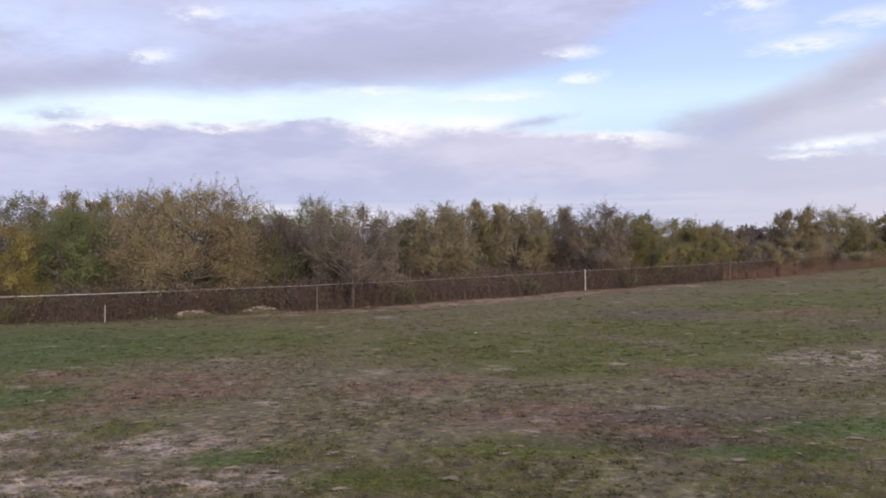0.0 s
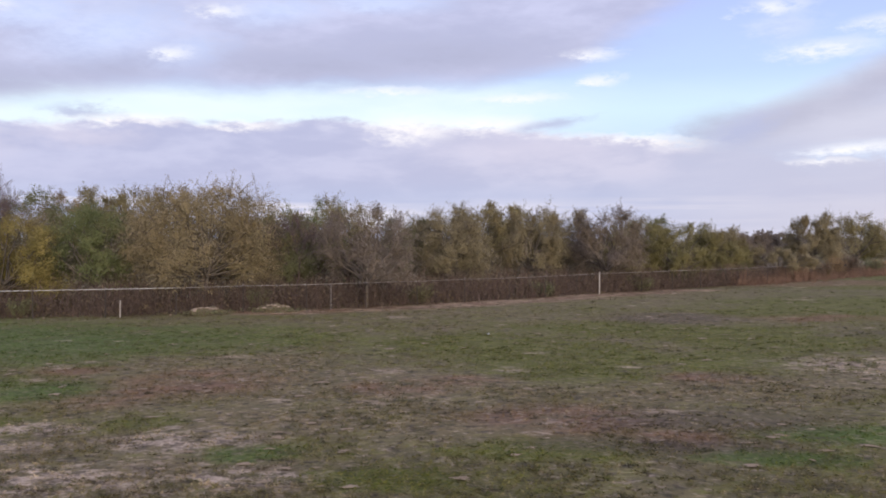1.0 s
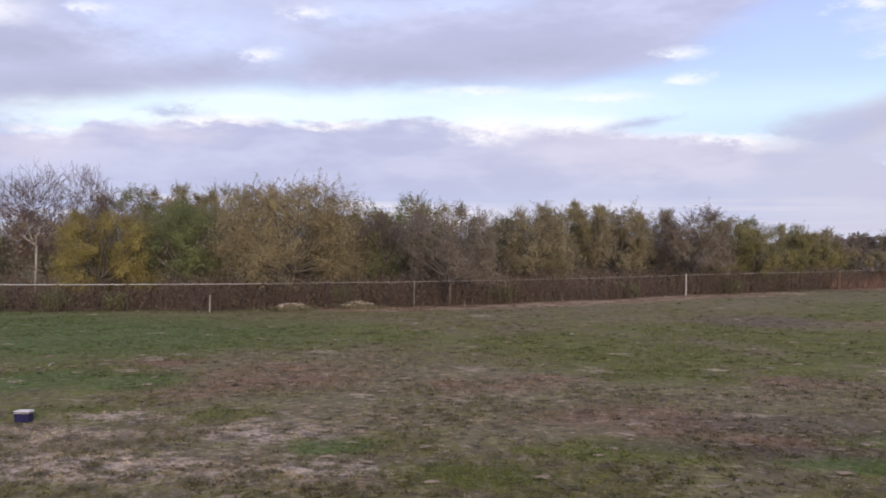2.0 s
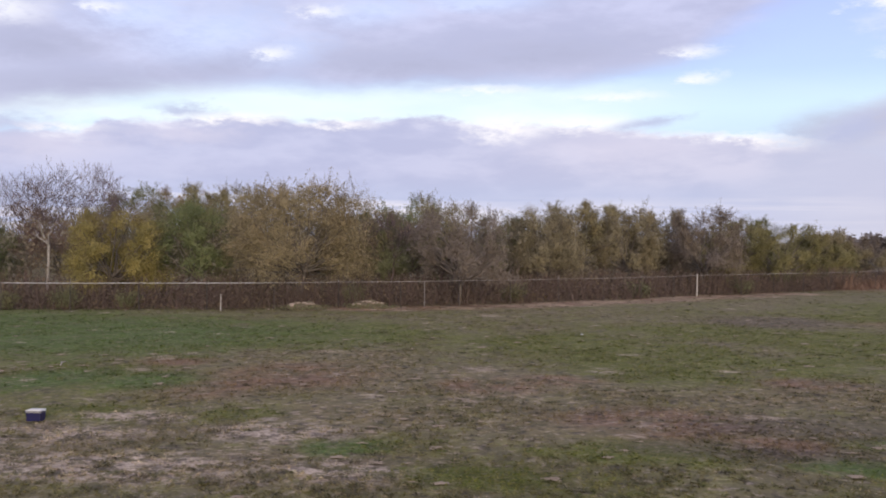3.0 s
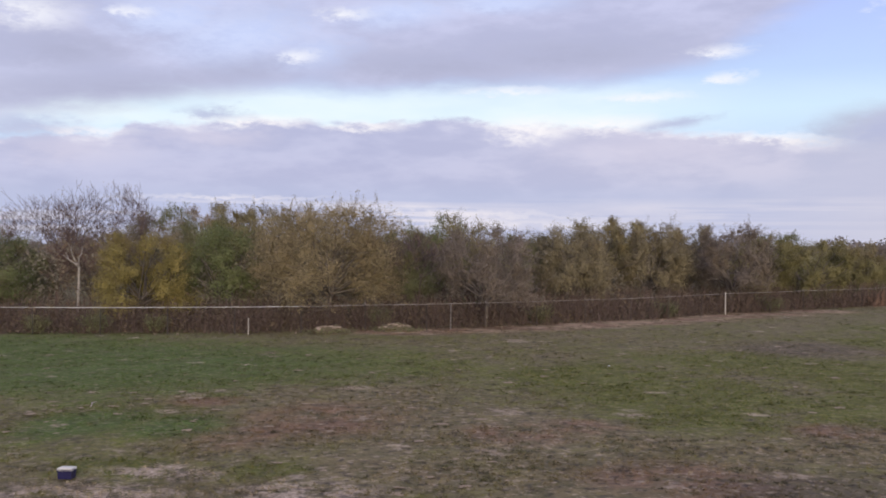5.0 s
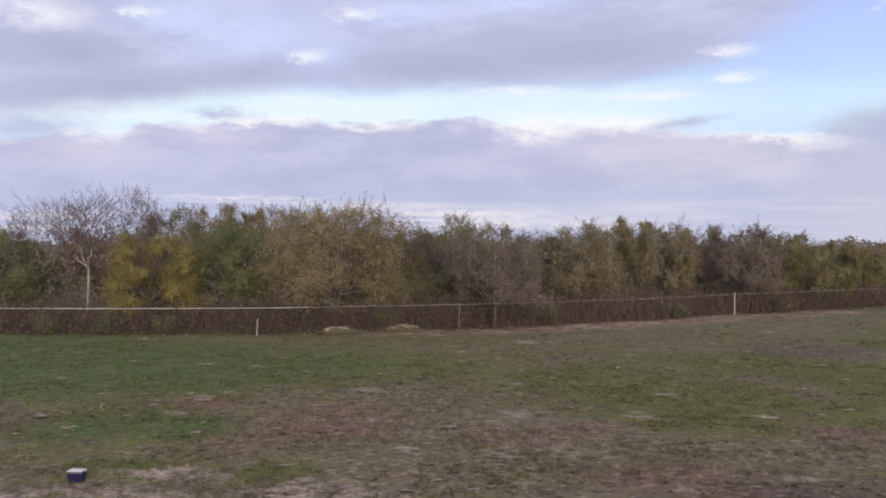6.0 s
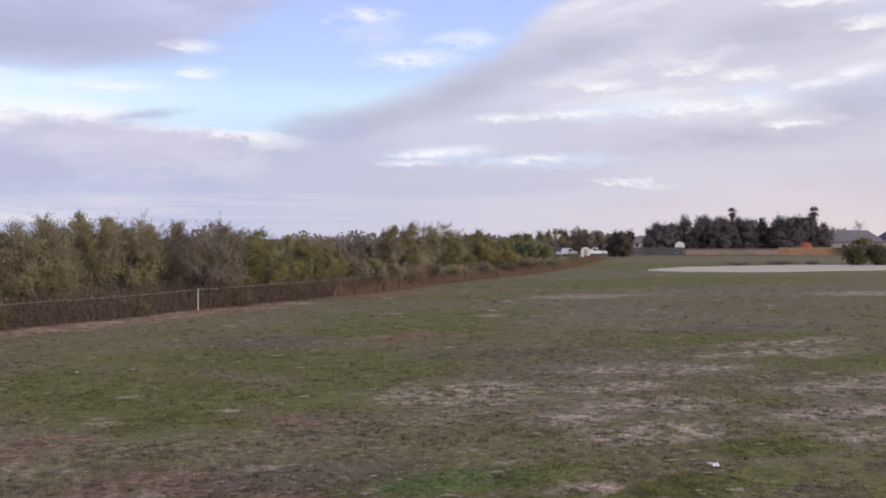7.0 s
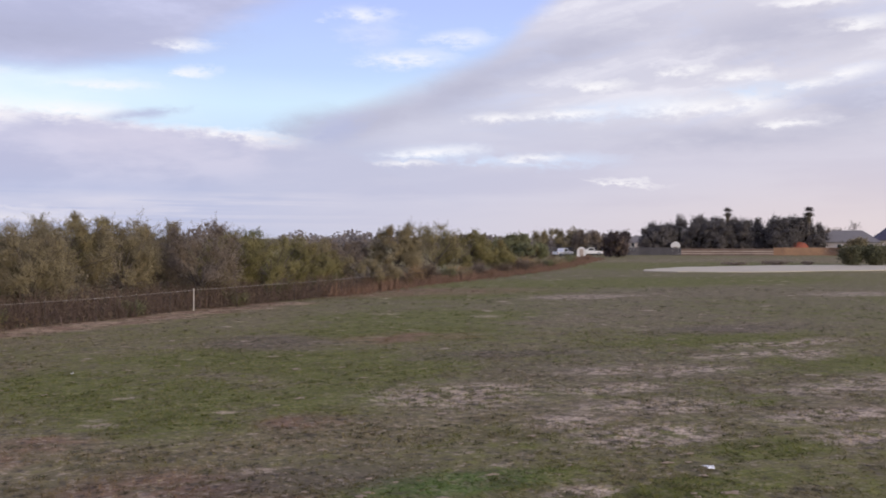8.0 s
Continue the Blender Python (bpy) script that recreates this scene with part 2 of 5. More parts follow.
def plain(name, a, b, rough=0.7, scale=6.0, bump=0.2, metal=0.0, spec=0.3):
    """A paint, wood, metal or stone that wanders between two tones at two scales."""
    m, n = material(name)
    p = n.node("ShaderNodeNewGeometry").outputs["Position"]
    rnd = n.node("ShaderNodeObjectInfo").outputs["Random"]
    f = n.math("ADD", n.math("MULTIPLY", n.noise(p, scale, 4.0), 0.7), n.math("MULTIPLY", n.noise(p, scale * 7.0, 3.0), 0.5))
    f = n.math("ADD", n.math("SUBTRACT", f, 0.15), n.math("MULTIPLY", n.math("SUBTRACT", rnd, 0.5), 0.35))
    finish(n, n.mix(n.step(f, 0.2, 0.8), a, b), rough, n.noise(p, scale * 9.0, 3.0), bump, 0.01, metal, spec=spec)
    return m


def leaves(name, dark, mid, light, translucent=0.3, turned=0.48):
    m, n = material(name)
    geo = n.node("ShaderNodeNewGeometry")
    r = geo.outputs["Random Per Island"]
    p = geo.outputs["Position"]
    f = n.math("ADD", n.math("MULTIPLY", r, 0.30), n.math("MULTIPLY", n.noise(p, 0.8, 3.0), 1.0))
    c = n.ramp(n.math("SUBTRACT", f, 0.1), [(0.12, dark), (0.5, mid), (0.92, light)])
    c = n.mix(n.step(n.noise(n.vec("ADD", p, (9.0, 4.0, 0.0)), 0.5, 3.0, 0.6), 0.50, 0.68, 0.0, turned), c, n.mix(r, (0.15, 0.105, 0.056), (0.30, 0.215, 0.105)))
    finish(n, c, 0.75, None, translucent=translucent, spec=0.15)
    return m


GREEN, STRAW_GREEN, BROWN, DULL = (0.094, 0.113, 0.025), (0.164, 0.149, 0.046), (0.212, 0.161, 0.097), (0.158, 0.138, 0.074)
RED, PALE, SAND, DARK = (0.225, 0.128, 0.092), (0.52, 0.415, 0.32), (0.36, 0.275, 0.205), (0.068, 0.055, 0.046)


def ground_colour(n, p):
    """Worn autumn pasture: green and dormant turf, bare red and pale soil, by place."""
    sx = n.node("ShaderNodeSeparateXYZ")
    n.wire(sx.inputs[0], p)
    p = n.xyz(sx.outputs[0], sx.outputs[1], 0.0)
    warp = n.vec("SUBTRACT", n.noise(p, 0.45, 5.0, 0.65, 1), (0.5, 0.5, 0.5))
    loose = n.vec("ADD", p, n.vec("MULTIPLY", warp, (5.0, 5.0, 0.0)))
    near = n.vec("ADD", p, n.vec("MULTIPLY", warp, (1.2, 1.2, 0.0)))

    def spot(cx, cy, rx, ry, soft=0.55):
        d = n.vec("LENGTH", n.vec("DIVIDE", n.vec("SUBTRACT", loose if rx > 2.7 else near, (cx, cy, 0.0)), (rx, ry, 1.0)))
        return n.step(d, 1.0 - soft, 1.0 + soft, 1.0, 0.0)

    def join(*m):
        out = m[0]
        for k in m[1:]:
            out = n.math("MAXIMUM", out, k)
        return out

    def specks(scale, shift, lo, hi, odds):
        """Small torn blots, one to a cell, in some of the cells."""
        k = n.node("ShaderNodeTexVoronoi")
        k.inputs["Scale"].default_value = scale
        tear = n.vec("SUBTRACT", n.noise(p, scale * 3.5, 3.0, 0.65, 1), (0.5, 0.5, 0.5))
        n.wire(k.inputs["Vector"], n.vec("ADD", n.vec("ADD", p, (shift, shift * 0.7, 0.0)), n.vec("MULTIPLY", tear, (0.8 / scale, 0.7 / scale, 0.0))))
        return n.math("MULTIPLY", n.step(k.outputs["Distance"], lo, hi, 1.0, 0.0), n.step(n.first(k.outputs["Color"]), odds, odds + 0.08))

    def spots(rows, soft=0.55):
        return join(*[spot(*row, soft) for row in rows])

    def drift(value, span):
        return n.math("MULTIPLY", n.math("SUBTRACT", value, 0.5), span)

    big, mid, small, fine = n.noise(p, 0.13, 3.0), n.noise(p, 0.55, 5.0, 0.65), n.noise(p, 2.2, 5.0, 0.7), n.noise(p, 11.0, 3.0, 0.7)
    deep = spots([(-17.5, 30.5, 10.0, 7.5), (-24, 31, 12, 9), (-11.3, 20.2, 1.3, 2.0), (-9.0, 20.3, 1.0, 1.3), (-3.2, 14.0, 0.7, 0.6), (6.6, 15.4, 1.8, 0.8), (4.4, 13.8, 1.4, 0.5)])
    lush = spots([(-8.3, 32.2, 4.2, 4.2), (-5.6, 16.7, 0.9, 0.8), (2.4, 24.2, 2.2, 2.9), (0.1, 30.2, 3.2, 2.8), (1.6, 14.3, 1.3, 0.8), (-1.4, 12.7, 1.2, 0.6), (-8.6, 16.5, 0.9, 0.8), (9.4, 30.0, 3.4, 2.6), (2.2, 27.0, 3.2, 3.4), (7.7, 15.1, 1.6, 0.7), (13.8, 15.4, 1.5, 0.8), (6.9, 25.2, 2.5, 2.2), (5.1, 34.5, 3.2, 3.0)])
    lush = join(lush, deep, spots([(8.9, 32.6, 3.2, 3.6), (15, 42, 5, 5), (2.4, 26.2, 3.0, 2.8), (19.6, 48.1, 6.5, 4.0), (53.3, 77, 24, 8), (25.7, 24.8, 2.9, 1.7), (26.0, 32.7, 4.4, 1.9), (89, 122, 26, 16), (30, 66, 9, 5), (17.5, 20.2, 1.6, 0.8), (10.5, 13.4, 2.4, 0.7)]))
    worn = spots([(-2.4, 20.8, 3.6, 3.6), (-3.4, 16.6, 2.2, 1.5), (-6.7, 25.2, 2.6, 1.5), (-0.3, 17.1, 1.8, 1.3), (9.0, 39.6, 2.4, 3.0), (29.2, 43.9, 6.0, 4.2), (30.4, 36.8, 4.5, 2.3), (1.6, 17.7, 2.2, 1.2), (15.4, 26.3, 3.2, 2.2), (5.6, 20.2, 2.8, 1.5), (19.1, 20.0, 3.0, 1.7), (0.8, 20.4, 2.4, 1.4), (46, 60, 14, 6), (120, 138, 45, 18), (12.0, 20.6, 3.0, 1.7), (-8.8, 13.4, 2.9, 1.6), (-4.2, 12.7, 2.6, 1.2), (-6.4, 14.8, 2.0, 0.8)])
    g = n.math("ADD", n.math("MULTIPLY", lush, 0.38), n.math("MULTIPLY", worn, -0.20))
    g = n.math("ADD", n.math("ADD", g, 0.44), n.math("ADD", drift(big, 0.5), n.math("ADD", drift(mid, 1.0), drift(small, 1.2))))
    turf = n.mix(n.step(small, 0.36, 0.64), DULL, BROWN)
    dormant = spots([(47, 52, 28, 24), (20, 26, 9, 8), (60, 95, 25, 14)])
    turf = n.mix(n.math("MULTIPLY", dormant, 0.6), turf, n.mix(n.step(mid, 0.35, 0.65), (0.150, 0.120, 0.078), (0.150, 0.132, 0.080)))
    sward = n.mix(n.step(fine, 0.35, 0.7), GREEN, STRAW_GREEN)
    sward = n.mix(n.math("MULTIPLY", deep, 0.75), sward, n.mix(n.step(fine, 0.35, 0.7), (0.056, 0.112, 0.026), (0.104, 0.144, 0.042)))
    sward = n.mix(n.step(n.noise(p, 1.6, 5.0, 0.7), 0.50, 0.66, 0.0, 0.35), sward, turf)
    c = n.mix(n.math("MULTIPLY", n.step(g, 0.18, 0.82), 0.92), turf, sward)
    red = spots([(-6.1, 21.6, 1.9, 2.2), (-7.2, 19.4, 1.1, 1.3), (1.8, 16.8, 1.6, 1.6), (-1.4, 20.6, 1.1, 1.0), (0.1, 21.6, 1.0, 0.8), (-9.7, 23.6, 1.2, 0.7), (5.6, 21.8, 1.0, 0.8), (3.4, 15.2, 0.9, 0.6), (25, 70, 12, 5), (14.5, 38.5, 3.0, 1.6)])
    c = n.mix(n.math("MULTIPLY", n.math("MULTIPLY", red, n.step(mid, 0.32, 0.58)), 0.72), c, RED)
    verge = join(*[spot(vx, vy, 2.6, 1.5, 0.5) for vx, vy in ((-8.5, 43.4), (-5.5, 44.8), (-2.6, 46.6), (0.2, 48.7), (3.0, 50.8), (5.6, 53.4), (7.9, 55.9), (10.6, 58.3), (14.0, 61.0))])
    c = n.mix(n.math("MULTIPLY", verge, n.step(small, 0.30, 0.60, 0.40, 0.95)), c, n.mix(n.step(mid, 0.4, 0.6), (0.25, 0.148, 0.100), (0.38, 0.265, 0.182)))
    burnt = spots([(8.4, 39.0, 2.6, 2.6), (16.0, 31.6, 3.0, 1.0), (30.0, 36.0, 4.0, 1.6), (4.2, 16.6, 2.2, 1.0), (3.0, 14.6, 2.0, 0.6)])
    c = n.mix(n.math("MULTIPLY", burnt, n.step(small, 0.36, 0.58, 0.15, 0.7)), c, (0.105, 0.080, 0.066))
    # dry weed clumps, straw and hand-sized flecks; dark flecks hold painted tuft shadow
    bald = n.step(g, 0.30, 0.66, 1.0, 0.42)
    c = n.mix(n.step(n.noise(p, 1.3, 5.0, 0.7), 0.56, 0.70, 0.0, 0.35), c, DARK)
    c = n.mix(n.math("MULTIPLY", bald, n.step(n.noise(n.vec("ADD", p, (31.0, 7.0, 0.0)), 5.0, 4.0, 0.65), 0.535, 0.64, 0.0, 0.7)), c, (0.36, 0.285, 0.205))
    c = n.mix(n.math("MULTIPLY", bald, n.step(n.noise(p, 4.2, 4.0, 0.65), 0.54, 0.62, 0.0, 0.68)), c, DARK)
    c = n.mix(n.math("MULTIPLY", n.math("MULTIPLY", bald, specks(1.9, 41.0, 0.08, 0.24, 0.42)), 0.65), c, (0.36, 0.285, 0.21))
    # pale bare soil, pitted and torn
    far_bits = specks(0.45, 71.0, 0.10, 0.26, 0.55)
    bare = spots([(-4.5, 15.0, 1.2, 0.7), (-8.2, 14.5, 1.6, 0.9), (-10.0, 13.7, 1.6, 1.0), (-3.0, 12.6, 1.0, 0.6), (-6.2, 12.4, 2.2, 0.9), (-7.4, 16.2, 1.2, 0.5), (10.3, 23.8, 2.2, 1.9), (12.0, 24.7, 1.3, 1.0), (12.3, 17.4, 1.9, 1.1), (11.5, 19.4, 1.1, 0.8), (19.8, 25.5, 1.8, 0.9), (17.0, 26.3, 1.5, 0.7), (28.3, 30.3, 3.2, 1.0), (57.5, 53.9, 4.5, 2.6), (36.2, 59.6, 4.5, 2.0), (16.6, 15.4, 1.4, 0.9), (8.5, 13.9, 0.7, 0.3), (14.6, 20.4, 2.2, 1.0), (22.0, 21.0, 3.0, 1.2), (18.0, 17.6, 2.4, 0.8), (25.0, 27.6, 3.2, 1.0), (15.0, 23.2, 2.0, 0.8)])
    hold = n.step(n.noise(p, 2.0, 7.0, 0.78), 0.46, 0.53)
    b = n.math("MULTIPLY", n.math("MULTIPLY", bare, hold), 0.92)
    b = n.math("MAXIMUM", b, n.math("MULTIPLY", specks(0.62, 3.0, 0.08, 0.20, 0.56), 0.6))
    b = n.math("MAXIMUM", b, n.math("MULTIPLY", far_bits, n.step(sx.outputs[1], 34.0, 48.0, 0.0, 0.6)))
    b = n.math("MAXIMUM", b, n.math("MULTIPLY", bald, n.step(n.noise(p, 1.15, 6.0, 0.75), 0.58, 0.67, 0.0, 0.45)))
    c = n.mix(b, c, n.mix(n.step(fine, 0.35, 0.65), SAND, PALE))
    c = n.mix(n.math("MULTIPLY", bare, n.step(n.noise(n.vec("ADD", p, (3.0, 17.0, 0.0)), 2.3, 7.0, 0.76), 0.51, 0.56, 0.0, 0.6)), c, DARK)
    scrape = spots([(sx_, sy_, 0.72 * ra_, 0.72 * rb_) for sx_, sy_, ra_, rb_ in [(-10.5, 24.3, 0.55, 0.6), (-10.2, 22.1, 0.45, 0.45), (-2.7, 40.4, 0.8, 1.0), (-1.8, 18.7, 0.4, 0.4), (1.2, 23.2, 0.6, 0.5), (-11.7, 19.9, 0.28, 0.3), (3.5, 17.7, 0.5, 0.35), (1.2, 15.4, 0.3, 0.22), (-6.4, 26.4, 0.55, 0.45), (-2.0, 23.4, 0.5, 0.45), (4.1, 23.7, 0.5, 0.3), (17.8, 50.5, 1.1, 1.0), (22.4, 46.8, 1.2, 0.9), (7.9, 17.4, 0.4, 0.22), (3.7, 17.7, 0.5, 0.26), (-8.6, 14.85, 1.0, 0.22), (2.0, 27.0, 0.5, 0.3)]], 0.45)
    torn = n.step(n.noise(n.vec("ADD", p, (5.0, 2.0, 0.0)), 3.2, 6.0, 0.75), 0.43, 0.54)
    c = n.mix(n.math("MULTIPLY", n.math("MULTIPLY", scrape, torn), 0.75), c, (0.41, 0.32, 0.235))
    # more dark specks, the shadows of tufts painted into the ground colour
    c = n.mix(n.math("MULTIPLY", n.math("MULTIPLY", bald, specks(1.35, 13.0, 0.10, 0.30, 0.45)), 0.55), c, DARK)
    c = n.mix(n.math("MULTIPLY", specks(2.8, 29.0, 0.12, 0.34, 0.42), 0.32), c, DARK)
    c = n.mix(1.0, c, n.ramp(n.noise(p, 1.1, 6.0, 0.78), [(0.34, 0.78), (0.5, 1.0), (0.66, 1.28)]), "MULTIPLY")
    c = n.mix(1.0, c, n.ramp(n.noise(p, 4.5, 5.0, 0.75), [(0.32, 0.86), (0.5, 1.04), (0.68, 1.20)]), "MULTIPLY")
    return n.mix(1.0, c, n.ramp(fine, [(0.3, 0.92), (0.7, 1.15)]), "MULTIPLY"), small, fine


m_ground, n = material("pasture")
gp = n.node("ShaderNodeNewGeometry").outputs["Position"]
gc, g1, g2 = ground_colour(n, gp)
finish(n, gc, 0.95, n.math("ADD", n.math("MULTIPLY", g1, 0.7), n.math("MULTIPLY", g2, 0.35)), 0.8, 0.06, spec=0.1)

m_grass, n = material("short_grass")
geo = n.node("ShaderNodeNewGeometry")
gc, g1, g2 = ground_colour(n, geo.outputs["Position"])
tip = n.ramp(geo.outputs["Random Per Island"], [(0.0, (0.85, 0.9, 0.8)), (0.45, (1.15, 1.2, 1.0)), (0.8, (1.18, 1.18, 1.08)), (1.0, (1.25, 1.22, 1.15))])
finish(n, n.mix(1.0, gc, tip, "MULTIPLY"), 0.85, translucent=0.4, spec=0.1)

m_tuft, n = material("weed_tuft")
geo = n.node("ShaderNodeNewGeometry")
gc, g1, g2 = ground_colour(n, geo.outputs["Position"])
tip = n.ramp(geo.outputs["Random Per Island"], [(0.0, (0.50, 0.55, 0.50)), (0.5, (0.72, 0.80, 0.70)), (1.0, (0.95, 1.0, 0.9))])
finish(n, n.mix(1.0, gc, tip, "MULTIPLY"), 0.9, translucent=0.3, spec=0.1)
m_soil = plain("pale_soil", (0.21, 0.150, 0.098), (0.36, 0.275, 0.19), 0.95, 1.3, 0.5)
m_bark = plain("bark", (0.10, 0.082, 0.068), (0.19, 0.16, 0.135), 0.9, 5.0, 0.5)
m_twig = plain("twig_bark", (0.092, 0.066, 0.068), (0.165, 0.120, 0.120), 0.9, 4.0, 0.3)
m_red_twig = plain("red_brown_twig", (0.155, 0.102, 0.088), (0.25, 0.165, 0.138), 0.9, 2.0, 0.2)
m_grey_bark = plain("grey_bark", (0.16, 0.132, 0.112), (0.25, 0.21, 0.18), 0.9, 4.0, 0.4)
m_pale_bark = plain("pale_bark", (0.25, 0.22, 0.20), (0.48, 0.44, 0.41), 0.85, 3.0, 0.4)
m_brush = plain("dry_brush", (0.084, 0.057, 0.049), (0.148, 0.102, 0.083), 0.9, 2.0, 0.2)
m_weed = plain("red_dry_weed", (0.150, 0.090, 0.066), (0.26, 0.165, 0.115), 0.9, 1.5, 0.2)
L = {
    "green": leaves("green_leaves", (0.115, 0.136, 0.066), (0.182, 0.206, 0.092), (0.28, 0.292, 0.135), 0.4),
    "dark": leaves("dark_leaves", (0.125, 0.130, 0.072), (0.188, 0.192, 0.102), (0.27, 0.268, 0.145), 0.4),
    "yellow": leaves("yellow_leaves", (0.130, 0.120, 0.056), (0.295, 0.245, 0.088), (0.52, 0.42, 0.16), 0.4, 0.60),
    "yellow_green": leaves("yellow_green_leaves", (0.155, 0.142, 0.070), (0.242, 0.216, 0.098), (0.35, 0.305, 0.145), 0.4),
    "olive": leaves("olive_leaves", (0.186, 0.160, 0.106), (0.285, 0.241, 0.148), (0.415, 0.343, 0.208), 0.4),
    "sparse": leaves("thin_olive_leaves", (0.175, 0.155, 0.088), (0.290, 0.248, 0.132), (0.44, 0.37, 0.20), 0.4),
    "brown": leaves("olive_brown_leaves", (0.178, 0.148, 0.088), (0.322, 0.260, 0.146), (0.52, 0.415, 0.255), 0.4),
    "grey": leaves("grey_leaves", (0.165, 0.136, 0.116), (0.242, 0.198, 0.164), (0.34, 0.28, 0.228), 0.4),
    "amber": leaves("amber_leaves", (0.180, 0.135, 0.082), (0.32, 0.225, 0.125), (0.50, 0.35, 0.19), 0.4),
    "plum": leaves("plum_leaves", (0.062, 0.048, 0.052), (0.098, 0.076, 0.076), (0.14, 0.11, 0.105)),
    "evergreen": leaves("evergreen_leaves", (0.112, 0.101, 0.103), (0.134, 0.121, 0.120), (0.160, 0.146, 0.140), turned=0.1),
    "far": leaves("far_leaves", (0.150, 0.130, 0.102), (0.222, 0.192, 0.148), (0.31, 0.268, 0.205)),
    # greyed and paled leaf tones that paint in the haze of distance
    "haze": leaves("haze_tinted_leaves", (0.165, 0.145, 0.150), (0.205, 0.182, 0.182), (0.25, 0.225, 0.215)),
    "hedge": leaves("hedge_leaves", (0.080, 0.082, 0.052), (0.120, 0.120, 0.072), (0.17, 0.165, 0.10), turned=0.2),
    "brush": leaves("brush_leaves", (0.094, 0.069, 0.054), (0.150, 0.112, 0.084), (0.222, 0.166, 0.120)),
}
m_rail = plain("white_painted_pipe", (0.38, 0.36, 0.36), (0.60, 0.58, 0.58), 0.5, 1.2, 0.1)
m_dull_rail = plain("weathered_pipe", (0.24, 0.215, 0.205), (0.40, 0.37, 0.355), 0.6, 1.2, 0.1)
m_galv = plain("weathered_galvanised_steel", (0.052, 0.043, 0.040), (0.09, 0.075, 0.07), 0.7, 3.0, 0.1)
m_wire = plain("rusty_wire", (0.045, 0.036, 0.032), (0.08, 0.062, 0.054), 0.8, 3.0, 0.0)
m_white_post = plain("white_post", (0.30, 0.265, 0.24), (0.46, 0.42, 0.39), 0.7, 4.0, 0.2)
m_cedar = plain("new_cedar_board", (0.22, 0.130, 0.085), (0.31, 0.19, 0.12), 0.8, 0.8, 0.2)
m_old_board = plain("old_brown_board", (0.125, 0.088, 0.076), (0.20, 0.145, 0.124), 0.85, 0.8, 0.2)
m_grey_board = plain("grey_board", (0.060, 0.056, 0.064), (0.095, 0.090, 0.10), 0.85, 0.8, 0.2)
m_light_board = plain("light_board", (0.34, 0.28, 0.25), (0.46, 0.39, 0.35), 0.8, 0.8, 0.2)
m_white_wall = plain("white_wall", (0.62, 0.61, 0.62), (0.74, 0.73, 0.73), 0.8, 0.6, 0.05)
# darker than white_wall: the shade on the houses is put into this colour
m_house_wall = plain("shaded_house_siding", (0.40, 0.36, 0.355), (0.50, 0.46, 0.45), 0.85, 0.6, 0.05)
m_shingle = plain("grey_shingle", (0.15, 0.138, 0.14), (0.21, 0.195, 0.195), 0.9, 1.5, 0.3)
m_dark_roof = plain("dark_blue_roof", (0.045, 0.042, 0.075), (0.07, 0.065, 0.11), 0.8, 1.5, 0.3)
m_glass = plain("dark_window_glass", (0.02, 0.022, 0.026), (0.035, 0.038, 0.044), 0.12, 0.5, 0.0, spec=0.6)
m_car = plain("white_car_paint", (0.72, 0.72, 0.74), (0.80, 0.80, 0.81), 0.25, 0.5, 0.0, spec=0.5)
m_tyre = plain("tyre_rubber", (0.018, 0.018, 0.019), (0.03, 0.03, 0.031), 0.85, 4.0, 0.1)
m_steel = plain("grey_rim_steel", (0.35, 0.35, 0.36), (0.5, 0.5, 0.5), 0.4, 4.0, 0.0, 0.6)
m_red = plain("orange_red_canvas", (0.30, 0.085, 0.055), (0.38, 0.125, 0.08), 0.8, 1.0, 0.1)
m_sand = plain("pale_caliche", (0.50, 0.44, 0.34), (0.66, 0.59, 0.47), 0.95, 0.25, 0.3)
m_blue = plain("navy_plastic", (0.010, 0.009, 0.048), (0.017, 0.015, 0.075), 0.45, 3.0, 0.05, spec=0.4)
m_lid = plain("off_white_plastic", (0.62, 0.60, 0.56), (0.74, 0.72, 0.68), 0.5, 5.0, 0.05)
m_paper = plain("white_paper", (0.70, 0.70, 0.72), (0.82, 0.82, 0.84), 0.7, 8.0, 0.2)
m_stone = plain("pale_rubble", (0.20, 0.155, 0.115), (0.36, 0.28, 0.215), 0.9, 3.0, 0.5)
m_mound = plain("mound_soil", (0.10, 0.082, 0.052), (0.18, 0.135, 0.088), 0.95, 2.0, 0.6)
m_lamp = plain("red_lamp", (0.25, 0.015, 0.012), (0.32, 0.02, 0.016), 0.3, 3.0, 0.0)

# ---------------------------------------------------------------- mesh helpers


def mesh_from(name, verts, faces, mat):
    """A mesh from numpy vertices (n, 3) and faces (m, k)."""
    me = bpy.data.meshes.new(name)
    verts, faces = np.asarray(verts, np.float32), np.asarray(faces, np.int32)
    m, k = faces.shape
    me.vertices.add(len(verts))
    me.vertices.foreach_set("co", verts.ravel())
    me.loops.add(m * k)
    me.loops.foreach_set("vertex_index", faces.ravel())
    me.polygons.add(m)
    me.polygons.foreach_set("loop_start", np.arange(0, m * k, k, dtype=np.int32))
    me.update(calc_edges=True)
    me.validate()
    me.materials.append(mat)
    return me


def child(name, me, parent, label=""):
    ob = new(name, me)
    ob.parent = parent
    return tagged(ob, label)


def part(name, bm, mat, parent, label=""):
    me = bpy.data.meshes.new(name)
    bm.to_mesh(me)
    bm.free()
    me.materials.append(mat)
    return child(name, me, parent, label)


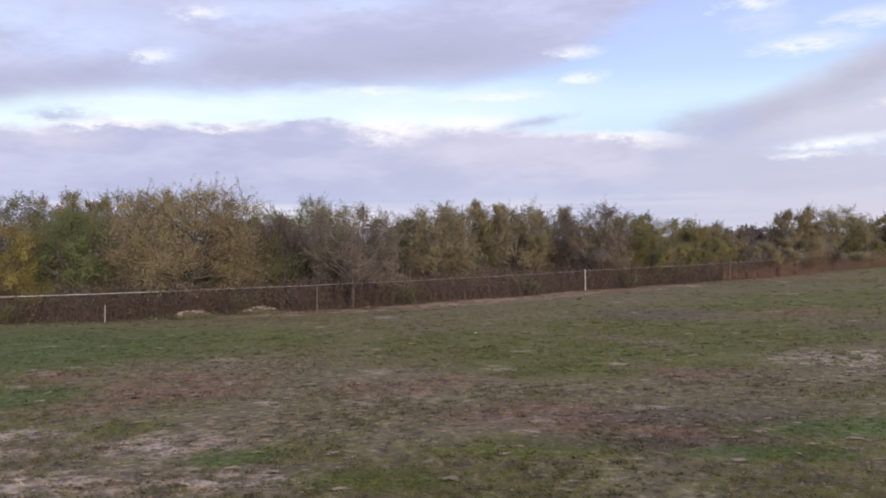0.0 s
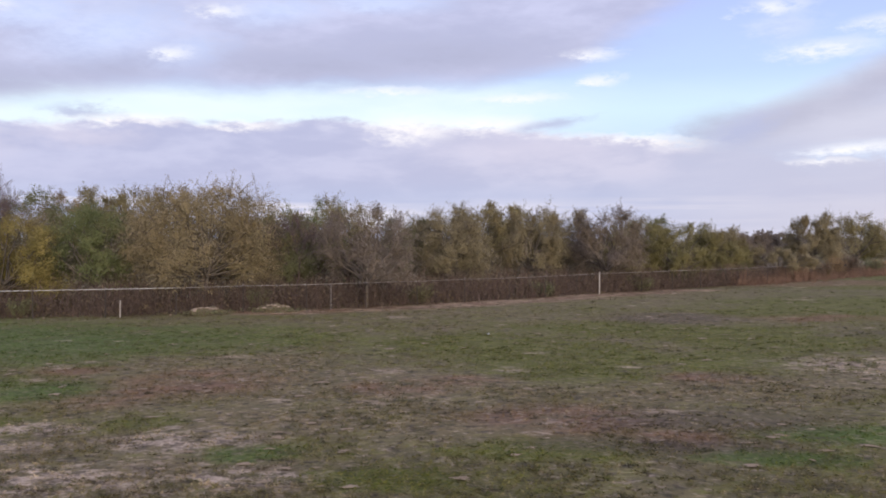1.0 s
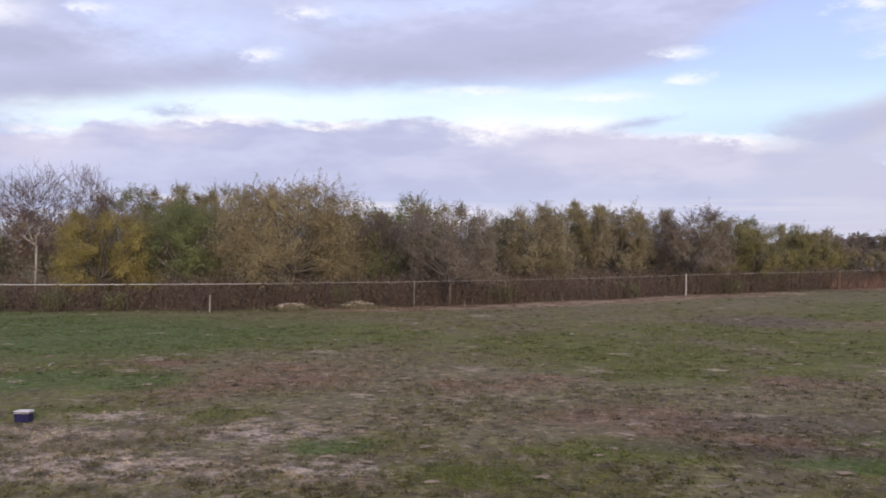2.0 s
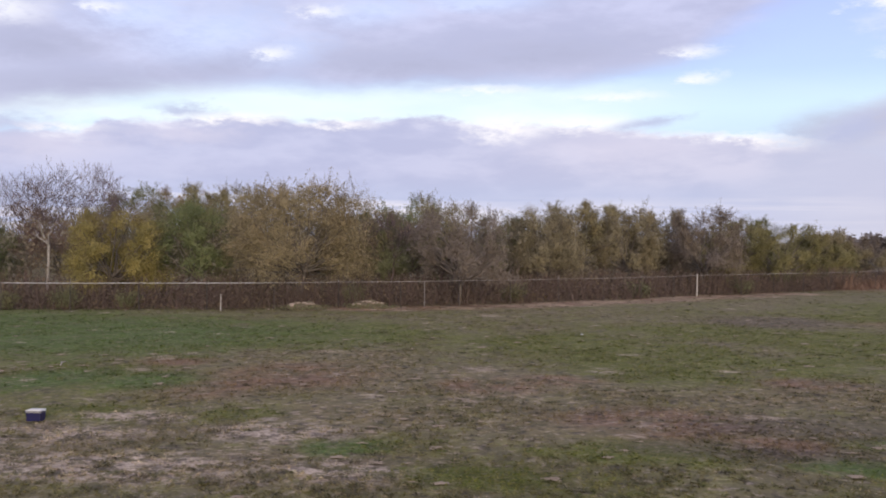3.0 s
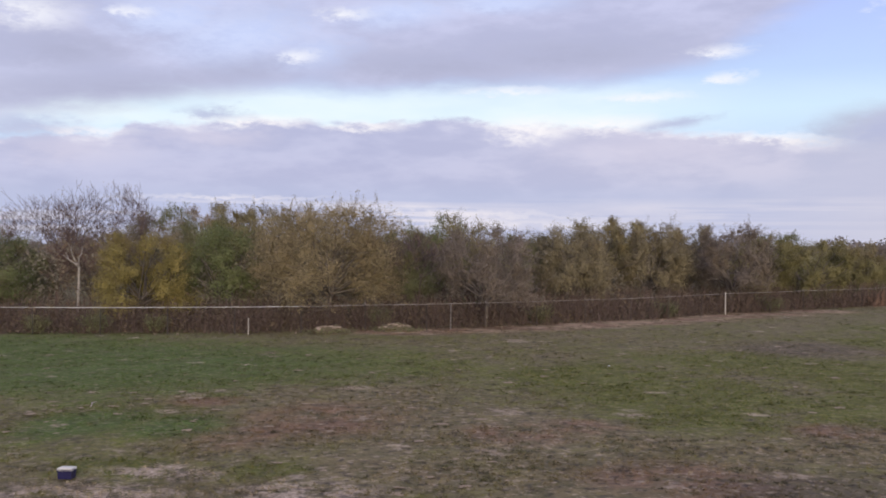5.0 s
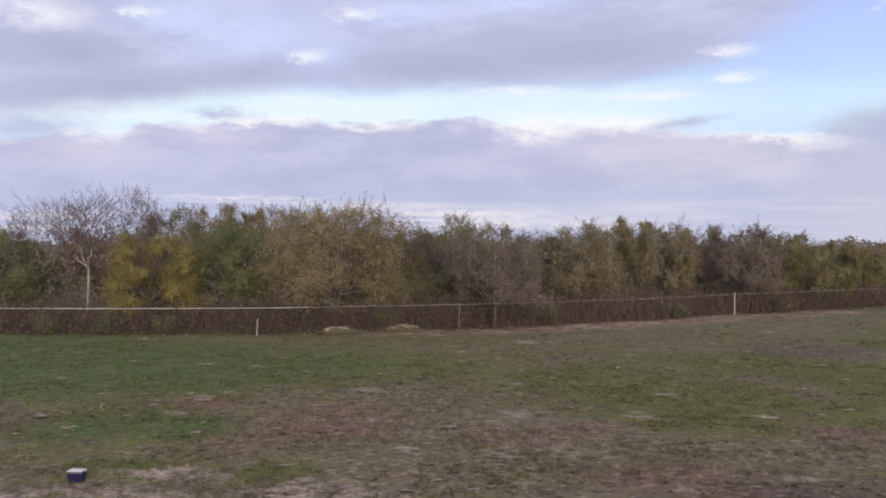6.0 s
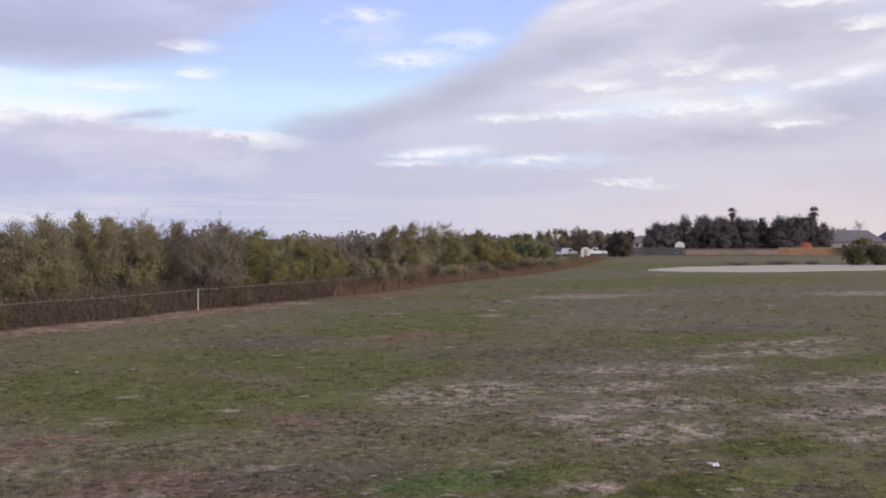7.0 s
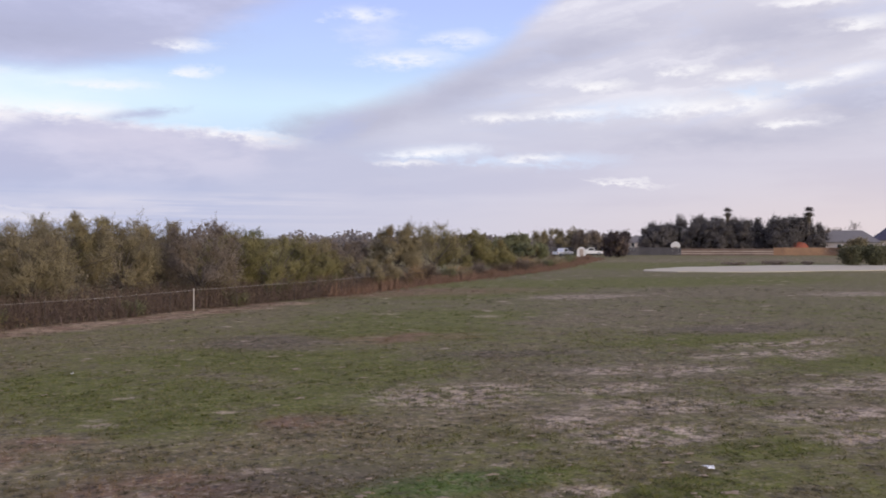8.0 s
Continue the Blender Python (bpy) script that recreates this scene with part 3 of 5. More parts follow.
def empty(name, x, y, z=0.0, turn=0.0):
    ob = new(name)
    ob.matrix_basis = pose(x, y, z, 0, 0, turn)
    return ob


def box(sx, sy, sz, x=0.0, y=0.0, z=0.0, bevel=0.0, bm=None):
    """A box that stands on z, bevelled."""
    bm = bm or bmesh.new()
    got = bmesh.ops.create_cube(bm, size=1.0, matrix=Matrix.Translation((x, y, z + sz / 2)) @ Matrix.Diagonal((sx, sy, sz, 1)))
    if bevel:
        edges = list({e for v in got["verts"] for e in v.link_edges})
        bmesh.ops.bevel(bm, geom=edges, offset=bevel, segments=2, affect="EDGES", profile=0.6)
    return bm


def tube(p0, p1, r0, r1=None, sides=8, bm=None):
    bm = bm or bmesh.new()
    p0, p1 = Vector(p0), Vector(p1)
    d = p1 - p0
    m = Matrix.Translation((p0 + p1) / 2) @ d.to_track_quat("Z", "Y").to_matrix().to_4x4()
    bmesh.ops.create_cone(bm, cap_ends=True, segments=sides, radius1=r0, radius2=r0 if r1 is None else r1, depth=d.length, matrix=m)
    return bm


def prisms(p0, p1, r0, r1, sides=4):
    """Many tapered twigs at once: vertices and faces."""
    p0, p1 = np.asarray(p0, float), np.asarray(p1, float)
    d = p1 - p0
    d /= np.linalg.norm(d, axis=1)[:, None] + 1e-9
    ref = np.where(np.abs(d[:, 2:3]) > 0.9, [[1.0, 0, 0]], [[0, 0, 1.0]])
    u = np.cross(d, ref)
    u /= np.linalg.norm(u, axis=1)[:, None] + 1e-9
    v = np.cross(d, u)
    out = []
    for p, r in ((p0, np.asarray(r0)), (p1, np.asarray(r1))):
        for k in range(sides):
            a = 2 * math.pi * k / sides
            out.append(p + (u * math.cos(a) + v * math.sin(a)) * r[:, None])
    verts = np.stack(out, 1).reshape(-1, 3)
    base = (np.arange(len(p0)) * 2 * sides)[:, None]
    faces = np.concatenate([base + np.array([[k, (k + 1) % sides, sides + (k + 1) % sides, sides + k]]) for k in range(sides)])
    return verts, faces


def leaf_blades(rng, centres, size, droop=0.3, out=None):
    """A small three-cornered leaf at every centre; out: the way that its face tends to."""
    n = len(centres)
    d = rng.normal(size=(n, 3))
    d[:, 2] -= droop
    if out is not None:
        face = out / (np.linalg.norm(out, axis=1)[:, None] + 1e-6) + rng.normal(size=(n, 3)) * 0.34
        d = np.cross(face, d)
    d /= np.linalg.norm(d, axis=1)[:, None] + 1e-9
    e = np.cross(d, rng.normal(size=(n, 3)) if out is None else face)
    e /= np.linalg.norm(e, axis=1)[:, None] + 1e-9
    s = (size * rng.uniform(0.6, 1.35, n))[:, None]
    verts = np.stack([centres - d * s * 0.5 - e * s * 0.22, centres - d * s * 0.1 + e * s * 0.42, centres + d * s * 0.6], 1).reshape(-1, 3)
    return verts, np.arange(n * 3).reshape(-1, 3)


def grow(rng, h, wid, depth, spread=0.55, lean=0.1, stem=0.22, girth=0.018, wobble=0.13):
    """A branching skeleton: start, end and both radii of every piece, and the tips."""
    p0, p1, r0, r1, tips = [], [], [], [], []
    fork, reach = h * stem, h * min(stem, 0.22)

    def limb(p, d, length, r, level):
        for k in range(3):
            q = p + d * length / 3
            p0.append(p), p1.append(q), r0.append(r), r1.append(r * 0.85)
            r *= 0.85
            p = q
            d = d + rng.normal(size=3) * (wobble if level else min(wobble, lean)) + np.array([0, 0, 0.05])
            d /= np.linalg.norm(d)
        if level >= depth:
            tips.append(p)
            return
        for k in range(rng.integers(2, 4)):
            s = rng.normal(size=3) * np.array([spread * wid / h * 1.5, spread * wid / h * 1.5, 0.28]) + np.array([0, 0, 0.12])
            e = d + s
            e /= np.linalg.norm(e)
            limb(p, e, (length if level else reach) * rng.uniform(0.6, 0.86), r * rng.uniform(0.55, 0.75), level + 1)

    limb(np.zeros(3), np.array([rng.normal() * lean, rng.normal() * lean, 1.0]), fork, girth * h + 0.03, 0)
    p0, p1, r0, r1, tips = map(np.array, (p0, p1, r0, r1, tips))
    lo, hi = np.percentile(p1[:, 0], 2), np.percentile(p1[:, 0], 98)
    k = np.array([wid / max(hi - lo, 0.5), wid / max(hi - lo, 0.5), h / p1[:, 2].max()])
    return p0 * k, p1 * k, r0, r1, tips * k


def grow_bare(rng, h, stem, girth, depth=8, fan=0.34):
    """A leafless tree: limbs rise in a fan and fork into ever finer twigs."""
    p0, p1, r0, r1, tips = [], [], [], [], []

    def limb(p, d, length, r, level):
        pieces = 3 if level < 6 else 2
        for k in range(pieces):
            q = p + d * length / pieces
            p0.append(p), p1.append(q), r0.append(r), r1.append(r * 0.88)
            r *= 0.88
            p = q
            d = d + rng.normal(size=3) * (0.05 if level == 0 else 0.11) + np.array([0, 0, 0.07])
            d /= np.linalg.norm(d)
        if level >= depth:
            tips.append(p)
            return
        wide = fan * (1.35 if level < 2 else 1.0)
        for k in range(3 if level in (0, 2, 5) else 2):
            e = d + rng.normal(size=3) * np.array([wide, wide, 0.14])
            e /= np.linalg.norm(e)
            limb(p, e, (length if level else h * 0.17) * rng.uniform(0.70, 1.02), r * rng.uniform(0.58, 0.78), level + 1)

    limb(np.zeros(3), np.array([0.03, 0.0, 1.0]), h * stem, girth * h + 0.03, 0)
    p0, p1, r0, r1, tips = map(np.array, (p0, p1, r0, r1, tips))
    k = h / p1[:, 2].max()
    return p0 * k, p1 * k, np.maximum(r0, 0.0065), np.maximum(r1, 0.005), tips * k


# how each kind stands: lobes, shoots to a lobe, droop of the shoots, foot of the crown, share of loose leaves
HABIT = {
    "yellow": (15, 10, 0.0, 0.18, 0.24), "brown": (26, 20, -0.12, 0.24, 0.42), "sparse": (13, 18, 0.30, 0.40, 0.46),
    "grey": (14, 26, 0.10, 0.30, 0.50), "olive": (16, 14, 0.22, 0.30, 0.28), "green": (15, 9, 0.12, 0.26, 0.20),
    "dark": (14, 10, 0.20, 0.28, 0.22), "yellow_green": (18, 11, 0.15, 0.22, 0.24), "amber": (13, 14, 0.25, 0.30, 0.36),
    "evergreen": (24, 7, 0.25, 0.02, 0.16), "plum": (16, 7, 0.1, 0.06, 0.18),
}


def tree(kind, x, y, h, wid, seed, label, leaf=0.13, count=12000, name="tree", group="", bark=None):
    """A tapered trunk with limbs, and a crown of lobes that break up into clumps and leafy shoots."""
    rng = np.random.default_rng(seed)
    root = empty(name, x, y, 0)
    tagged(root, label, "tree", group)
    if kind in ("bare", "birch"):
        pale = kind == "birch"
        p0, p1, r0, r1, tips = grow_bare(rng, h, 0.60 if pale else rng.uniform(0.14, 0.24), 0.0085 if pale else 0.010, fan=0.46 if pale else 0.36)
        if pale:
            stout = r0 > 0.015
            v, f = prisms(p0[stout], p1[stout], r0[stout], r1[stout], 6)
            stem = child("trunk", mesh_from("trunk", v, f, m_pale_bark), root, "pale whitish trunk")
            v, f = prisms(p0[~stout], p1[~stout], r0[~stout], r1[~stout], 4)
            child("branch_work", mesh_from("branch_work", v, f, m_twig), stem, "fine leafless twigs")
        else:
            v, f = prisms(p0, p1, r0, r1, 4)
            child("trunk", mesh_from("trunk", v, f, bark or m_twig), root)
        at_tip = tips[rng.integers(0, len(tips), 500)] + rng.normal(size=(500, 3)) * 0.12
        v, f = leaf_blades(rng, at_tip, 0.06)
        child("crown", mesh_from("crown", v, f, L["amber"]), root, "a few last brown leaves")
        return root
    m, shoots, rise, foot, loose = HABIT.get(kind, (12, 6, 0.1, 0.08, 0.2))
    m = round(m * 1.35)
    p0, p1, r0, r1, tips = grow(rng, h * 0.82, wid * 0.7, 3)
    # the lobes of the crown, spread over its height and round its rim
    lobes, radii = [], []
    for i in range(m):
        u = (i + rng.uniform(0.1, 0.9)) / m
        z = foot + (0.90 - foot) * u
        rim = math.sqrt(max(0.10, 1 - ((z - 0.46) / 0.58) ** 2)) * wid * 0.5
        big = rng.uniform(0.09, 0.21) * min(wid, h) * (1.2 - 0.45 * u)
        ang = i * 2.4 + rng.uniform(-0.5, 0.5)
        out = max(0.0, rim - big * 0.5) * rng.uniform(0.66, 1.08)
        lobes.append((math.cos(ang) * out, math.sin(ang) * out, min(z * h, h - big * 0.9) * rng.uniform(0.93, 1.0)))
        radii.append(big)
    lobes, radii = np.array(lobes), np.array(radii)
    # clumps over the shell of every lobe
    per = 13
    d = rng.normal(size=(m * per, 3)) + np.array([0, 0, 0.35])
    d /= np.linalg.norm(d, axis=1)[:, None]
    of = np.repeat(np.arange(m), per)
    clumps = lobes[of] + d * (radii[of] * rng.uniform(0.45, 1.0, m * per))[:, None]
    broad = radii[of] * rng.uniform(0.16, 0.34, m * per)
    # thin shoots that stand out of the lobes
    k = m * shoots
    on = np.repeat(np.arange(m), shoots)
    e = rng.normal(size=(k, 3)) + np.array([0, 0, 0.5 + 1.6 * rise])
    e /= np.linalg.norm(e, axis=1)[:, None]
    a = lobes[on] + e * (radii[on] * 0.35)[:, None]
    b = lobes[on] + (e + rng.normal(size=(k, 3)) * 0.12) * (radii[on] * rng.uniform(0.95, 1.65, k) * (1 + 0.15 * np.clip(e[:, 2], 0, 1)))[:, None] + np.array([0, 0, rise * 0.8]) * rng.uniform(0, 1, (k, 1)) * radii[on][:, None]
    b[:, 2] = np.minimum(b[:, 2], h * rng.uniform(0.96, 1.10, k))
    # limbs that reach from the fork to the lobes
    fork = np.array([0, 0, h * 0.24]) + rng.normal(size=(m, 3)) * 0.12
    bend = fork * 0.45 + lobes * 0.55 + rng.normal(size=(m, 3)) * 0.25
    p0, p1 = np.concatenate([p0, fork, bend, a]), np.concatenate([p1, bend, lobes, b])
    r0 = np.concatenate([r0, np.full(m, 0.05), np.full(m, 0.035), np.full(k, 0.009)])
    r1 = np.concatenate([r1, np.full(m, 0.035), np.full(m, 0.018), np.full(k, 0.004)])
    v, f = prisms(p0, p1, r0, r1, 4)
    child("trunk", mesh_from("trunk", v, f, bark or m_bark), root)
    lose = int(count * loose)
    pick = rng.choice(len(clumps), count - lose, p=broad ** 2 / (broad ** 2).sum())
    q = clumps[pick] + rng.normal(size=(count - lose, 3)) * broad[pick][:, None] * np.array([1.0, 1.0, 0.8])
    way = (q - lobes[of[pick]]) / radii[of[pick]][:, None] * 1.2 + (q - clumps[pick]) / broad[pick][:, None] * 0.5
    sh = rng.integers(0, k, lose)
    t = rng.uniform(0.1, 1.03, (lose, 1))
    w = a[sh] * (1 - t) + b[sh] * t + rng.normal(size=(lose, 3)) * (0.07 + 0.03 * (1 - t)) * (leaf / 0.09)
    pts = np.concatenate([q, w])
    away = np.concatenate([way, e[sh]]) + 0.7 * (pts - np.array([0, 0, 0.42 * h])) / np.array([wid * 0.5, wid * 0.5, h * 0.5]) + np.array([0, 0, 0.40])
    keep = pts[:, 2] > foot * h * rng.uniform(0.3, 1.1, count)
    v, f = leaf_blades(rng, pts[keep], leaf, out=away[keep])
    child("crown", mesh_from("crown", v, f, L[kind]), root)
    return root


# ---------------------------------------------------------------- ground


def ground_sheet():
    near = np.concatenate([np.arange(-40, 60.1, 0.8)])
    xs = np.concatenate([[-2500, -1200, -600, -300, -160, -100, -65], near, [75, 100, 140, 200, 300, 600, 1200, 2500]])
    ys = np.concatenate([[-2500, -1200, -600, -250, -100, -40, -15, 0], np.arange(6, 75, 0.8), [85, 105, 140, 200, 300, 600, 1200, 2500]])
    verts = []
    for yy in ys:
        for xx in xs:
            inside = -40 <= xx <= 60 and 6 <= yy <= 75
            z = 0.05 * (noise.noise((xx * 0.35, yy * 0.35, 0.0)) + 0.5 * noise.noise((xx * 1.1, yy * 1.1, 4.0))) if inside else 0.0
            verts.append((xx, yy, z - 0.02))
    nx, ny = len(xs), len(ys)
    i, j = np.meshgrid(np.arange(nx - 1), np.arange(ny - 1))
    a = (j * nx + i).ravel()
    faces = np.stack([a, a + 1, a + nx + 1, a + nx], 1)
    ob = new("ground", mesh_from("ground", verts, faces, m_ground))
    ob.data.polygons.foreach_set("use_smooth", [True] * len(ob.data.polygons))
    tagged(ob, "worn autumn pasture with green and dormant grass and bare red soil", "ground", kind="structure")


ground_sheet()


def grass():
    """Short tufts over the part of the field that lies nearest."""
    rng = np.random.default_rng(5)
    n = 90000
    d = 9.5 + 36 * rng.uniform(0, 1, n) ** 1.25
    a = np.radians(rng.uniform(-36, 52, n))
    keep = np.array([noise.noise((math.sin(b) * k * 0.55, math.cos(b) * k * 0.55, 2.0)) for k, b in zip(d, a)]) > rng.uniform(-0.55, 0.25, n)
    d, a = d[keep], a[keep]
    n = len(d)
    c = np.stack([np.sin(a) * d, np.cos(a) * d, np.full(n, -0.01)], 1)
    verts, faces = [], []
    for k in range(3):
        t = rng.uniform(0, 2 * math.pi, n)
        h = rng.uniform(0.010, 0.035, n)
        s = np.stack([np.cos(t), np.sin(t), np.zeros(n)], 1)
        tip = np.stack([rng.normal(0, 0.05, n), rng.normal(0, 0.05, n), h], 1)
        o = c + s * 0.02
        verts.append(np.stack([o - s[:, [1, 0, 2]] * 0.016, o + s[:, [1, 0, 2]] * 0.016, o + tip], 1).reshape(-1, 3))
    verts = np.concatenate(verts)
    faces = np.arange(len(verts)).reshape(-1, 3)
    ob = new("grass", mesh_from("grass", verts, faces, m_grass))
    tagged(ob, "short patchy green and straw grass of the pasture", "grass", kind="stuff")


grass()


def weed_tufts():
    """Low dark clumps of weed and dead grass, and crumbled pats of bare soil, scattered over the turf."""
    rng = np.random.default_rng(15)
    n = 8200
    d, a = 9.8 + 75 * rng.uniform(0, 1, n) ** 1.15, np.radians(rng.uniform(-36, 52, n))
    keep = np.array([noise.noise((math.sin(b) * k * 0.28, math.cos(b) * k * 0.28, 5.0)) for k, b in zip(d, a)]) > rng.uniform(-0.5, 0.35, n)
    d, a = d[keep], a[keep]
    n, blades = len(d), 16
    wide = np.repeat(rng.uniform(0.05, 0.16, n) * (0.8 + d * 0.012), blades)
    foot = np.repeat(np.stack([np.sin(a) * d, np.cos(a) * d, np.full(n, -0.01)], 1), blades, 0)
    t, r = rng.uniform(0, 2 * math.pi, n * blades), np.sqrt(rng.uniform(0, 1, n * blades)) * wide
    o = foot + np.stack([np.cos(t) * r, np.sin(t) * r, 0 * r], 1)
    s = np.stack([np.sin(t), -np.cos(t), 0 * t], 1) * (0.010 + 0.012 * rng.uniform(0, 1, (n * blades, 1)))
    tip = o + np.stack([np.cos(t) * 0.05, np.sin(t) * 0.05, 0.012 + wide * rng.uniform(0.05, 0.22, n * blades)], 1)
    v = np.stack([o - s, o + s, tip], 1).reshape(-1, 3)
    tagged(new("weed_tufts", mesh_from("weed_tufts", v, np.arange(len(v)).reshape(-1, 3), m_tuft)), "low dark tufts of weed and dead grass", "weeds", kind="stuff")
    n, k = 2000, 11
    d, a = 9.8 + 95 * rng.uniform(0, 1, n) ** 1.2, np.radians(rng.uniform(-36, 52, n))
    keep = np.array([noise.noise((math.sin(b) * q * 0.16, math.cos(b) * q * 0.16, 11.0)) for q, b in zip(d, a)]) > rng.uniform(-0.3, 0.5, n)
    d, a = d[keep], a[keep]
    n = len(d)
    size, ratio = rng.uniform(0.04, 0.15, n) * (1 + d * 0.012), rng.uniform(0.5, 1.0, n)
    ang = np.linspace(0, 2 * math.pi, k, endpoint=False)[None] + rng.normal(0, 0.15, (n, k))
    rad = size[:, None] * rng.uniform(0.3, 1.25, (n, k))
    cx, cy = np.sin(a) * d, np.cos(a) * d
    ring = np.stack([cx[:, None] + np.cos(ang) * rad, cy[:, None] + np.sin(ang) * rad * ratio[:, None], np.full((n, k), -0.004)], 2)
    mid = np.stack([cx, cy, size * 0.07], 1)[:, None]
    v = np.concatenate([mid, ring], 1).reshape(-1, 3)
    base = (np.arange(n) * (k + 1))[:, None, None]
    j = np.arange(k)
    f = (base + np.stack([np.zeros(k, int), 1 + j, 1 + (j + 1) % k], 1)[None]).reshape(-1, 3)
    tagged(new("soil_crumbs", mesh_from("soil_crumbs", v, f, m_soil)), "small pale pats of bare crumbled soil", "soil", kind="stuff")


weed_tufts()

# ---------------------------------------------------------------- chain-link fence

FENCE = [(-60, 34.5), (-45, 37), (-25.6, 39.3), (-14.9, 41.2), (-4.9, 46), (3.3, 52.1), (8.2, 57.4), (12.8, 61), (17.5, 65), (23.7, 71.3), (32.5, 81.2), (42.9, 91), (57.9, 106), (71.8, 123), (98.6, 158)]
line = np.array(FENCE, float)
run = np.concatenate([[0], np.cumsum(np.hypot(*np.diff(line, axis=0).T))])


def along(s, off=0.0):
    """A point at s metres along the fence, off metres behind it."""
    s = np.asarray(s, float)
    x, y = np.interp(s, run, line[:, 0]), np.interp(s, run, line[:, 1])
    x2, y2 = np.interp(s + 1.5, run, line[:, 0]), np.interp(s + 1.5, run, line[:, 1])
    x1, y1 = np.interp(s - 1.5, run, line[:, 0]), np.interp(s - 1.5, run, line[:, 1])
    dx, dy = x2 - x1, y2 - y1
    k = np.hypot(dx, dy) + 1e-9
    return np.stack([x - dy / k * off, y + dx / k * off], -1)


def chain_link_fence():
    rng = np.random.default_rng(8)
    fence = empty("chain_link_fence", -14.9, 41.2)
    tagged(fence, "low rusty chain-link fence with a white pipe rail along the woods", "fence", kind="structure")
    inv = fence.matrix_basis.inverted()
    end = 150.0
    step = 3.0
    posts = np.arange(0, end, step)

    def loc(p, z):
        return inv @ Vector((float(p[0]), float(p[1]), z))

    for i, s in enumerate(posts):
        p = along(s)
        if math.hypot(p[0] - 8.2, p[1] - 57.4) < 1.6:
            continue
        bm = tube(loc(p, -0.1), loc(p, 1.2), 0.019, sides=6)
        tube(loc(p, 1.2), loc(p, 1.235), 0.03, 0.012, 6, bm)
        post = part("post", bm, m_galv, fence)
        if i % 2 and s > 30:
            # pale top of every second post, standing above the rail
            part("tie", tube(loc(p, 1.14), loc(p, 1.31), 0.018, 0.014, 6), m_dull_rail, post, "pale post top above the rail")
    rails = np.arange(0, 100, 6.0)
    for s in rails:
        bright = s + 3 < run[3] + 3
        sag = rng.normal(0, 0.012)
        a, m, b = along(s), along(s + 3), along(s + 6)
        r = 0.0135 if bright else 0.0095
        z = 1.2
        bm = tube(loc(a, z), loc(m, z + sag), r, sides=6)
        tube(loc(m, z + sag), loc(b, z), r, sides=6, bm=bm)
        part("rail", bm, m_rail if bright else m_dull_rail, fence, "bright white pipe rail" if bright else "")
        bm = tube(loc(along(s - 0.12), z), loc(along(s + 0.12), z), r * 1.5, sides=6)
        part("coupling", bm, m_dull_rail, fence)
    s = np.arange(0, end, 0.075)
    a0, a1 = along(s), along(s + 1.14)
    z0, z1 = np.full((len(s), 1), 0.03), np.full((len(s), 1), 1.17)
    o = np.array([-14.9, 41.2, 0.0])
    r = np.full(2 * len(s), 0.0013)
    v, f = prisms(np.concatenate([np.hstack([a0, z0]), np.hstack([a0, z1])]) - o, np.concatenate([np.hstack([a1, z1]), np.hstack([a1, z0])]) - o, r, r, 3)
    tagged(child("wire_mesh", mesh_from("wire_mesh", v, f, m_wire), fence, "rusty diamond wire mesh"), kind="stuff")


chain_link_fence()


def fence_stake(name, x, y, h, r, label, mat):
    root = empty(name, x, y, 0)
    tagged(root, label, "post")
    bm = tube((0, 0, -0.1), (0.015, 0.01, h), r, r * 0.92, 10)
    part("shaft", bm, mat, root)
    part("cap", tube((0.015, 0.01, h), (0.015, 0.01, h + 0.03), r * 1.15, r * 0.6, 10), mat, root)


fence_stake("white_post", 8.25, 57.25, 1.28, 0.040, "tall white painted post standing in the fence line", m_white_post)
fence_stake("metal_stake", -6.25, 45.3, 1.2, 0.016, "thin grey metal stake at the fence", m_dull_rail)
fence_stake("white_stake", -14.85, 41.05, 0.70, 0.026, "short white painted stake beside the fence", m_white_post)

# ---------------------------------------------------------------- trees of the wood

LABELS = {
    "green": "leafy green tree behind the wire fence", "dark": "dark green tree deep in the wood", "yellow": "tree with bright yellow autumn leaves behind the fence",
    "yellow_green": "low yellow-green tree at the wood's edge", "olive": "olive green scrub tree of the wood", "sparse": "thin olive tree with airy twiggy top",
    "brown": "large spreading tree with olive-brown autumn leaves", "grey": "grey-brown half-bare tree at the wood's edge", "amber": "tree deep in the wood with amber autumn leaves, evening glow in their colour",
    "bare": "tall bare tree with fine leafless twigs", "birch": "bare tree with a pale whitish trunk", "plum": "dark plum-coloured round tree by the parked cars",
    "evergreen": "tall dark evergreen tree behind the board fence",
}
seeds = iter(range(100, 400))


def wood(kind, x, y, h, wid, **more):
    """One tree of the wood behind the fence."""
    leaf = 0.066 + 0.0008 * max(0.0, math.hypot(x, y) - 45)
    if kind not in ("brown", "yellow", "bare", "birch"):
        wid *= 1.13
    size = {"brown": 84000, "yellow": 48000, "sparse": 28000, "grey": 27000, "dark": 32000}.get(kind, 40000)
    return tree(kind, x, y, h, wid, next(seeds), LABELS[kind], leaf=leaf, count=round(1.7 * more.pop("count", size / 1.7)), group="trees of the wood", **more)


